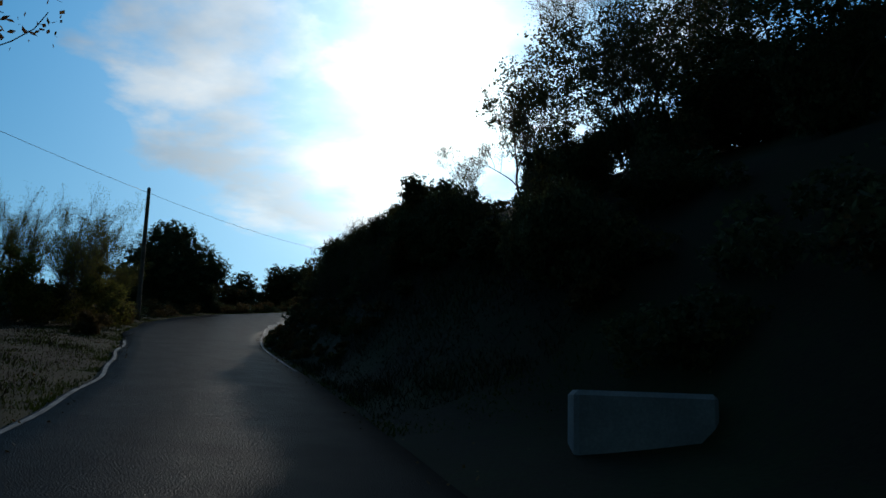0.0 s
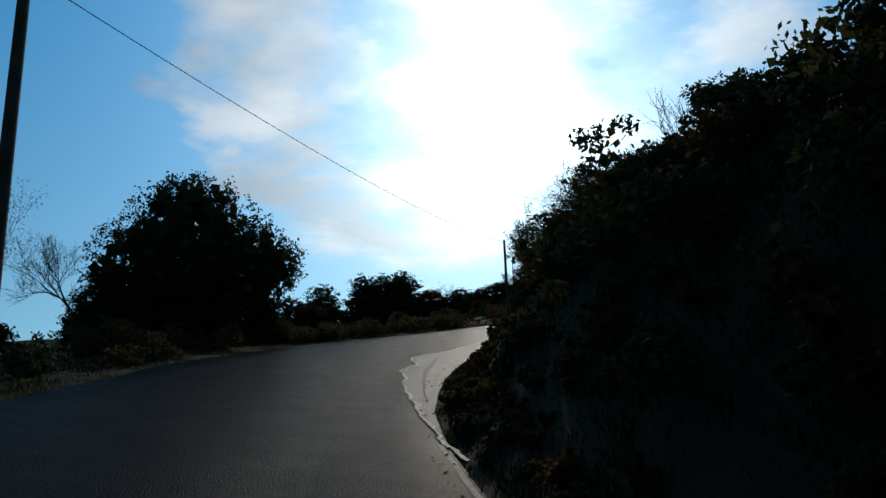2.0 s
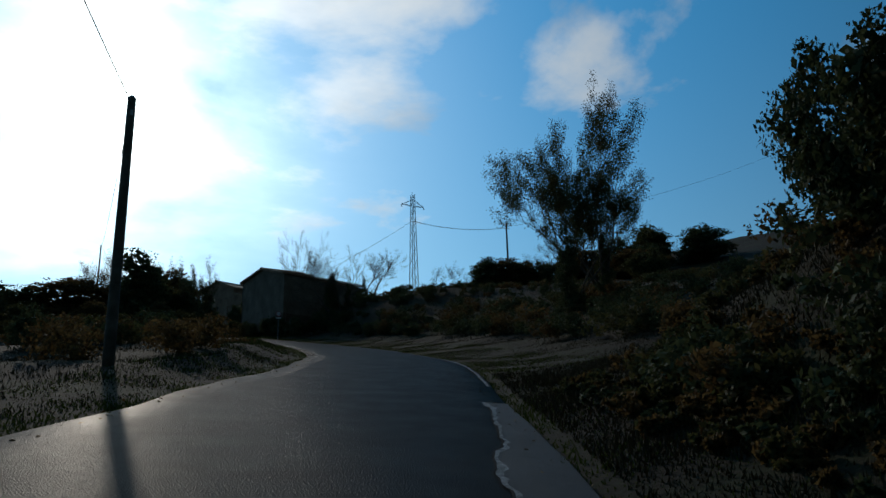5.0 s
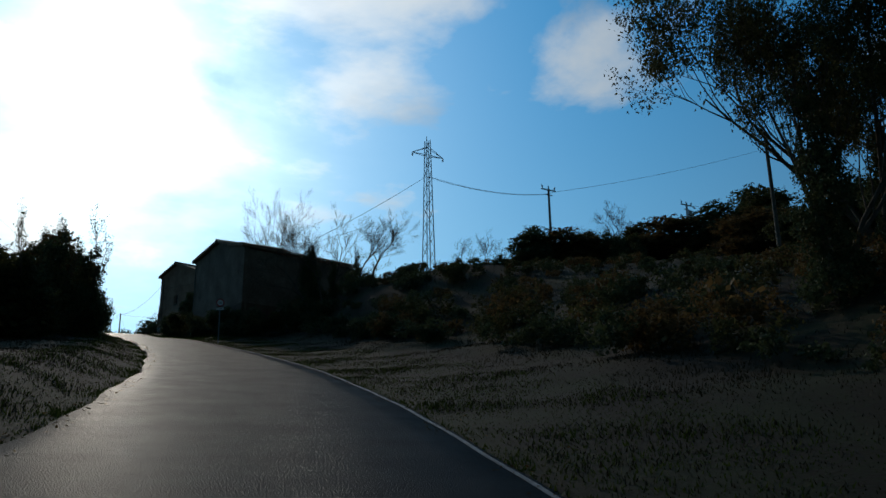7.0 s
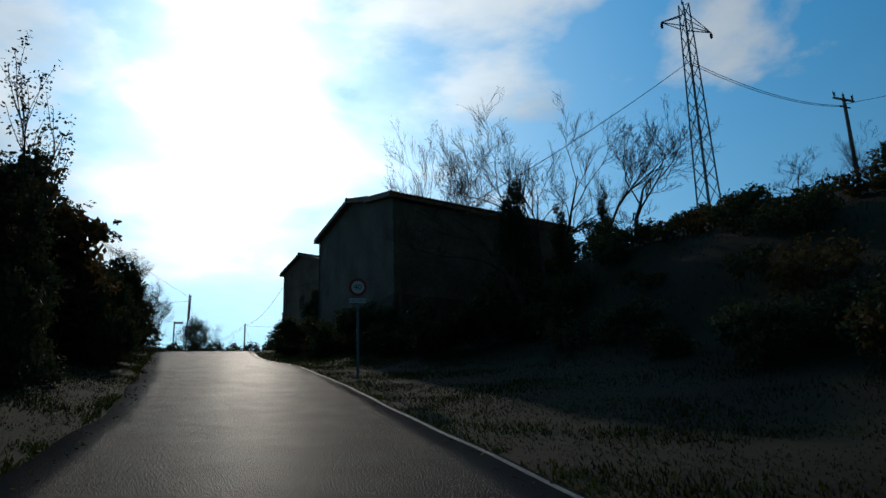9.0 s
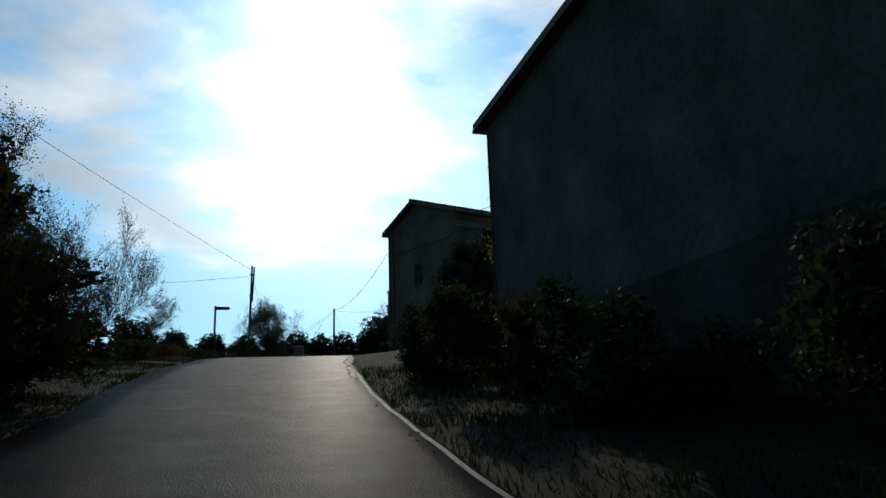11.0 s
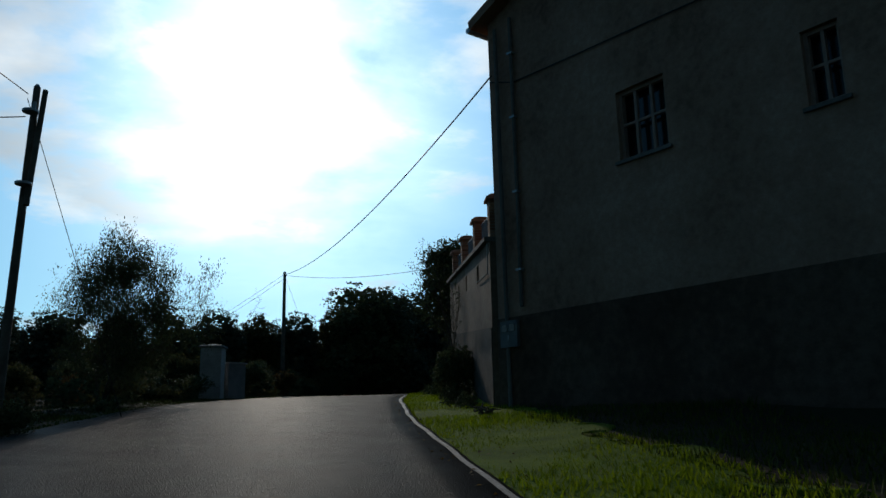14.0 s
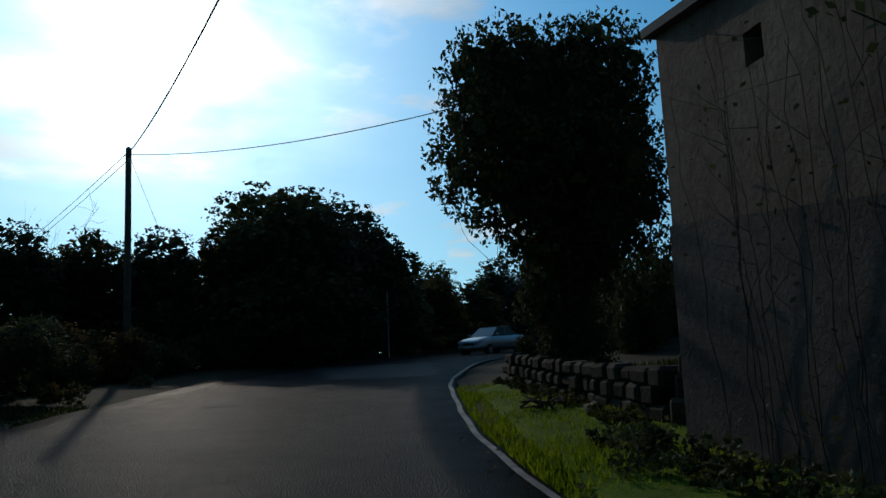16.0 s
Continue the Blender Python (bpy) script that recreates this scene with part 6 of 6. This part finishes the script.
def wall_vine(a, b, seed, label):
    """Thin bare stems and some ivy that climb the terrace wall between two places along its foot."""
    rng = np.random.default_rng(seed)
    a, b = Vector((*a, 0)), Vector((*b, 0))
    mid = a.lerp(b, 0.5)
    z = gz(mid.x, mid.y)
    ob = thing("climbing_vine", (mid.x, mid.y, z), label, "climbing plant", "climbing vines")
    out = Vector((-(b - a).y, (b - a).x, 0)).normalized()
    stems, tips = [], []
    for k in range(22):
        p = a.lerp(b, rng.uniform(0, 1)) - mid + out * 0.03
        pts = [p + Vector((0, 0, -0.1))]
        for j in range(9):
            p = p + (b - a).normalized() * rng.normal() * 0.06 + Vector((0, 0, rng.uniform(0.25, 0.5))) + out * rng.uniform(0.0, 0.04)
            pts.append(p)
            if rng.uniform() < 0.5:
                q = p + (b - a).normalized() * rng.normal() * 0.5 + Vector((0, 0, rng.uniform(0.1, 0.5))) + out * 0.1
                stems.append(([p, p.lerp(q, 0.5) + out * 0.05, q], [0.004, 0.003, 0.002]))
                tips.append((q, None))
        stems.append((pts, [0.007 - 0.0005 * j for j in range(10)]))
    part("stem", *wood_of(stems, 0.002), BARK, ob, smooth=True)
    v, f = leaf_mesh(clumps(rng, tips, 2.5, 0.2), 0.055, rng, 1.4)
    part("foliage", v.tolist(), f.tolist(), LEAF_DARK, ob)


wall_vine((36.2, 226.3), (37.35, 230.3), 95, "bare stems and ivy climbing the terrace wall")
topiary = bushy(93, 5200, [(0, 0, 0.75, 0.75), (0, 0, 1.1, 0.62)], 0.08, LEAF_DARK, 0.08, 2, 1.0, label="clipped rounded bush against the terrace wall", group="clipped bushes", hollow=0.7)
place(topiary, 35.0, 223.45, 0.92)
sapling = twiggy(94, 4.8, "slender leaning tree with few leaves against the terrace wall", LEAF_DARK, 700, 0.09, kids=7, levels=2, spread=0.38, radius=0.055, group="bare trees", lean=(0.06, 0.34), start=0.42, clump=0.12)
stand(sapling, 35.75, 226.2, 5.4, 2.2, 0)


def low_wall():
    """A low rubble wall at the back of the lawn, with a broken upright end."""
    rng = random.Random(33)
    a, b = Vector((38.35, 231.9, 0)), Vector((40.75, 239.2, 0))
    along = (b - a).normalized()
    z0 = gz(a.x, a.y)
    wall = thing("low_wall", (a.x, a.y, z0), "low dark rubble wall behind the lawn verge", "wall")
    n = 17
    for row in range(3):
        for k in range(n):
            w = (k + 0.5 * (row % 2)) / n
            p = a.lerp(b, min(w, 0.99))
            q = p - a
            z = gz(p.x, p.y) - z0 - 0.05 + 0.22 * row
            stone = part("stone", *box(0, 0, 0.11, 0.46 * rng.uniform(0.65, 1.05), 0.34 * rng.uniform(0.75, 1.15), 0.24 * rng.uniform(0.75, 1.15), 0.05), OLD_STONE, wall)
            stone.matrix_basis = pose(q.x, q.y, z, rng.uniform(-3, 3), rng.uniform(-3, 3), math.degrees(math.atan2(along.y, along.x)) + rng.uniform(-5, 5))
    for k, (dz, sz) in enumerate(((0.0, 0.34), (0.3, 0.3), (0.57, 0.26))):
        stone = part("stone", *box(0, 0, sz / 2, 0.24 - 0.04 * k, 0.3 - 0.05 * k, sz, 0.04), OLD_STONE, wall)
        stone.matrix_basis = pose(-0.12 + 0.04 * k, -0.38, dz - 0.05, 4, -5, 20 + 17 * k)


low_wall()
weeds = random.Random(34)
undergrowth("undergrowth", "dull green weeds growing over the low wall", LEAF_MIX, [(38.1 + 2.4 * w - 0.25 * weeds.random(), 231.9 + 7.0 * w, weeds.uniform(0.1, 0.26)) for w in [k / 17 for k in range(18)]], 205, 900, 0.06)
undergrowth("undergrowth", "dark weeds and brambles along the foot of the terrace wall", LEAF_DARK, [(34.0 + 3.3 * w - 0.35 * weeds.random(), 219.9 + 11.6 * w, weeds.uniform(0.16, 0.42)) for w in [k / 33 for k in range(34)] if not 0.3 < w < 0.44], 204, 900, 0.07)


# ---- grass ----
def grass(name, bounds, per_metre, height, material, label, seed, near):
    rng = np.random.default_rng(seed)
    s0, s1, side, w0, w1 = bounds
    n = int((s1 - s0) * 13.5 * (w1 - w0) * per_metre)
    sec = rng.uniform(s0, s1, n)
    off = w0 + (w1 - w0) * rng.uniform(0, 1, n) ** near
    s = sec - FIRST
    c = spline(CENTRE, s)
    t = spline(CENTRE, s + 0.01) - c
    ln = np.hypot(t[:, 0], t[:, 1])
    edge = np.interp(s, STEP, EDGE_R if side > 0 else EDGE_L)
    lat = edge + side * off
    x, y = c[:, 0] + t[:, 1] / ln * lat, c[:, 1] - t[:, 0] / ln * lat
    keep = (rolling(x, y, 0.7, 4.0) + rng.uniform(-0.6, 0.9, n)) > (-0.25 if per_metre < 300 else -0.9)
    x, y = x[keep], y[keep]
    h0, _, lt, ol, orr = ground_height(x, y, True)
    ok = (ol + orr) > 0.02
    x, y, h0 = x[ok], y[ok], h0[ok]
    k = len(x)
    hh = height * rng.uniform(0.4, 1.3, k) * (0.75 + 0.5 * np.clip(rolling(x, y, 1.3, 2.0), -0.5, 1))
    a = rng.uniform(0, 6.28, k)
    w = 0.012 + 0.012 * rng.uniform(0, 1, k)
    bend = rng.normal(size=(k, 2)) * hh[:, None] * 0.35
    base = np.stack([x, y, h0 - 0.03], 1)
    sx = np.stack([np.cos(a) * w, np.sin(a) * w, np.zeros(k)], 1)
    tip = base + np.stack([bend[:, 0], bend[:, 1], hh], 1)
    v = np.stack([base - sx, base + sx, tip], 1).reshape(-1, 3)
    f = np.arange(3 * k).reshape(k, 3)
    ob = mesh_object(name, v.tolist(), f.tolist(), material)
    tagged(ob, label, "grass", kind="stuff")


grass("verge_grass", (0.6, 11.2, 1, 0.0, 4.4), 250, 0.10, GRASS, "short green roadside grass", 1, 1.2)
grass("verge_grass", (14.44, 17.6, 1, 0.0, 2.3), 420, 0.13, LAWN, "bright green lawn verge by the house", 2, 1.0)
grass("verge_grass", (11.0, 12.9, 1, 0.0, 5.0), 110, 0.2, GRASS, "short green roadside grass", 6, 1.0)
grass("verge_grass", (12.8, 14.4, 1, 3.6, 7.0), 120, 0.15, GRASS, "short green grass behind the dirt drive", 7, 1.0)
# shaded side of the lawn: the shade is put in as darker blades
grass("verge_grass", (14.44, 17.6, 1, 1.9, 5.0), 230, 0.15, GRASS, "grass along the foot of the terrace wall, dark green for its shade", 13, 1.0)
grass("verge_grass", (12.8, 14.45, 1, 0.2, 4.2), 130, 0.07, GRASS, "sparse weeds in the dirt drive", 12, 1.0)
grass("verge_grass", (0.0, 17.5, -1, 0.0, 3.0), 260, 0.10, GRASS, "short green roadside grass", 3, 1.2)
grass("dry_grass", (6.5, 11.3, 1, 6.0, 30.0), 22, 0.22, GRASS_DRY, "dull dry grass over the hillside", 11, 1.0)
grass("dry_grass", (3.8, 6.6, 1, 0.4, 7.5), 430, 0.17, GRASS_DRY, "dull dry grass over the slope", 8, 1.0)
grass("dry_grass", (0.7, 3.8, 1, 0.2, 5.0), 330, 0.17, GRASS_DRY, "dull dry grass over the cut bank", 10, 1.0)
grass("dry_grass", (6.4, 11.0, 1, 0.5, 9.0), 180, 0.10, GRASS_DRY, "long dry grass on the banks", 4, 1.0)
grass("dry_grass", (0.0, 17.5, -1, 0.5, 9.0), 110, 0.12, GRASS_DRY, "long dry grass on the banks", 5, 1.0)


def leaf_litter():
    """Fallen leaves scattered along both edges of the lane."""
    rng = np.random.default_rng(9)
    n = 5200
    sec = rng.uniform(-0.5, 17.0, n)
    side = rng.choice((-1, 1), n)
    off = rng.exponential(0.55, n) - 0.35
    s = sec - FIRST
    c = spline(CENTRE, s)
    t = spline(CENTRE, s + 0.01) - c
    ln = np.hypot(t[:, 0], t[:, 1])
    edge = np.where(side > 0, np.interp(s, STEP, EDGE_R), np.interp(s, STEP, EDGE_L))
    lat = edge + side * off
    x, y = c[:, 0] + t[:, 1] / ln * lat, c[:, 1] - t[:, 0] / ln * lat
    h = ground_height(x, y) + np.where(off < 0, 0.124, 0.03)
    a = rng.uniform(0, 6.28, n)
    l, w = rng.uniform(0.02, 0.045, n), rng.uniform(0.012, 0.028, n)
    d = np.stack([np.cos(a), np.sin(a), rng.normal(size=n) * 0.35], 1) * l[:, None]
    e = np.stack([-np.sin(a), np.cos(a), rng.normal(size=n) * 0.35], 1) * w[:, None]
    p = np.stack([x, y, h], 1)
    v = np.stack([p - d, p + e, p + d, p - e], 1).reshape(-1, 3)
    tagged(mesh_object("leaf_litter", v.tolist(), np.arange(4 * n).reshape(n, 4).tolist(), LEAF_DRY), "dry brown fallen leaves along the lane", "leaf litter", kind="stuff")


leaf_litter()


# ---- brush heaps and stones by the house ----
def brush_pile(x, y, size, label):
    rng = np.random.default_rng(int(x * 10))
    ob = thing("brush_pile", (x, y, gz(x, y)), label, "brush pile", "brush piles")
    for k in range(16):
        a, r = rng.uniform(0, 6.28), rng.uniform(0, 0.4) * size
        p = Vector((r * math.cos(a), r * math.sin(a), rng.uniform(0.02, 0.25) * size))
        d = Vector((rng.normal(), rng.normal(), abs(rng.normal()) * 0.5)).normalized() * size * rng.uniform(0.3, 0.75)
        part("stick", *tube([p - d * 0.4, p + Vector((0, 0, 0.03)), p + d * 0.6], [0.022, 0.018, 0.006], 5), BARK, ob)


def stone(x, y, size, label="rough grey fieldstone in the grass"):
    rng = np.random.default_rng(int(x * 100))
    bm = bmesh.new()
    bmesh.ops.create_icosphere(bm, subdivisions=2, radius=size)
    for q in bm.verts:
        q.co *= 1 + 0.22 * math.sin(q.co.x * 7 / size + x) * math.cos(q.co.y * 5 / size + y) + rng.normal() * 0.04
        q.co.z *= 0.6
    bm.verts.index_update()
    ob = mesh_object("stone", [q.co.copy() for q in bm.verts], [[w.index for w in f.verts] for f in bm.faces], STONE)
    bm.free()
    ob.matrix_basis = pose(x, y, gz(x, y) + size * 0.2, 0, 0, x * 40)
    tagged(ob, label, "stone", "stones by the house")


brush_pile(33.3, 217.6, 0.6, "heap of dry sticks in the grass")
brush_pile(38.3, 234.3, 0.7, "heap of cut branches at the wall's end")
for x, y, s in ((33.0, 216.6, 0.1), (38.6, 233.6, 0.16), (39.4, 234.9, 0.18), (40.2, 235.8, 0.16), (31.5, 199.0, 0.14), (32.6, 199.8, 0.12)):
    stone(x, y, s)


# ---- the car on the bend ----
CAR_PAINT = surface("silver car paint", [(0.3, (0.40, 0.42, 0.44)), (0.7, (0.50, 0.52, 0.54))], 2, 30, 0.28, 0.0, metal=0.6, spec=0.6)
TYRE = surface("tyre rubber", [(0.3, (0.015, 0.015, 0.015)), (0.7, (0.03, 0.03, 0.03))], 3, 30, 0.85, 0.0)
LAMP_GLASS = surface("headlamp glass", [(0.3, (0.55, 0.56, 0.58)), (0.7, (0.7, 0.7, 0.72))], 3, 30, 0.12, 0.0, spec=0.7)


def loft(sections):
    """A closed body through cross sections (each the same number of points)."""
    n = len(sections[0])
    verts = [p for s in sections for p in s]
    faces = []
    for i in range(len(sections) - 1):
        for k in range(n):
            j = (k + 1) % n
            faces.append([i * n + k, i * n + j, (i + 1) * n + j, (i + 1) * n + k])
    return verts, faces + [list(range(n))[::-1], [(len(sections) - 1) * n + k for k in range(n)]]


def sedan(x, y, turn):
    car = thing("car", (x, y, gz(x, y) + 0.14), "silver saloon car coming round the bend", "car", turn=turn)

    def ring(px, w, z0, z1, r=0.12):
        return [(px, -w + r, z0), (px, -w, z0 + r), (px, -w * 0.985, (z0 + z1) / 2), (px, -w + r * 0.7, z1 - 0.03), (px, -w * 0.5, z1), (px, w * 0.5, z1), (px, w - r * 0.7, z1 - 0.03), (px, w * 0.985, (z0 + z1) / 2), (px, w, z0 + r), (px, w - r, z0)]

    part("body", *loft([ring(2.12, 0.62, 0.26, 0.58), ring(2.0, 0.80, 0.2, 0.70), ring(1.5, 0.86, 0.2, 0.82), ring(0.85, 0.87, 0.2, 0.90), ring(-0.6, 0.87, 0.2, 0.93), ring(-1.5, 0.86, 0.22, 0.96), ring(-2.0, 0.82, 0.26, 0.94), ring(-2.15, 0.7, 0.32, 0.82)]), CAR_PAINT, car, smooth=True)
    part("roof", *roof_slab([(0.27, -0.60, 1.41), (0.27, 0.60, 1.41), (-0.77, 0.59, 1.43), (-0.77, -0.59, 1.43)], 0.05), CAR_PAINT, car)
    part("windscreen", *roof_slab([(0.97, -0.72, 0.90), (0.97, 0.72, 0.90), (0.27, 0.58, 1.38), (0.27, -0.58, 1.38)], 0.03), DARK_GLASS, car)
    part("rear_window", *roof_slab([(-0.77, -0.57, 1.39), (-0.77, 0.57, 1.39), (-1.47, 0.70, 0.96), (-1.47, -0.70, 0.96)], 0.03), DARK_GLASS, car)
    for s in (-1, 1):
        a, b2, c, d = (0.93, s * 0.74, 0.89), (0.25, s * 0.60, 1.37), (-0.75, s * 0.59, 1.39), (-1.43, s * 0.72, 0.94)
        v = [a, b2, c, d] + [(p[0], p[1] - s * 0.03, p[2]) for p in (a, b2, c, d)]
        part("side_window", v, [[0, 1, 2, 3], [7, 6, 5, 4], [0, 4, 5, 1], [1, 5, 6, 2], [2, 6, 7, 3], [3, 7, 4, 0]], DARK_GLASS, car)
        part("door_pillar", *box(-0.25, s * 0.675, 1.15, 0.08, 0.05, 0.5, 0.01), CAR_PAINT, car)
        part("mirror", *box(0.75, s * 0.93, 0.98, 0.1, 0.17, 0.12, 0.03), CAR_PAINT, car)
        part("headlight", *box(2.02, s * 0.6, 0.60, 0.16, 0.32, 0.13, 0.03), LAMP_GLASS, car)
        for px in (1.35, -1.35):
            wheel = under(new("wheel"), car)
            part("tyre", *tube([(px, s * 0.66, 0.17), (px, s * 0.70, 0.17), (px, s * 0.86, 0.17), (px, s * 0.885, 0.17)], [0.27, 0.31, 0.31, 0.27], 20), TYRE, wheel)
            part("rim", *tube([(px, s * 0.87, 0.17), (px, s * 0.893, 0.17)], [0.19, 0.17], 14), STEEL, wheel)
    part("grille", *box(2.10, 0, 0.50, 0.06, 0.7, 0.1, 0.01), TYRE, car)
    part("bumper", *box(2.08, 0, 0.33, 0.14, 1.4, 0.14, 0.04), CAR_PAINT, car)
    part("number_plate", *box(2.16, 0, 0.35, 0.02, 0.5, 0.11, 0.003), SIGN_WHITE, car)


sedan(53.6, 261.2, 203)
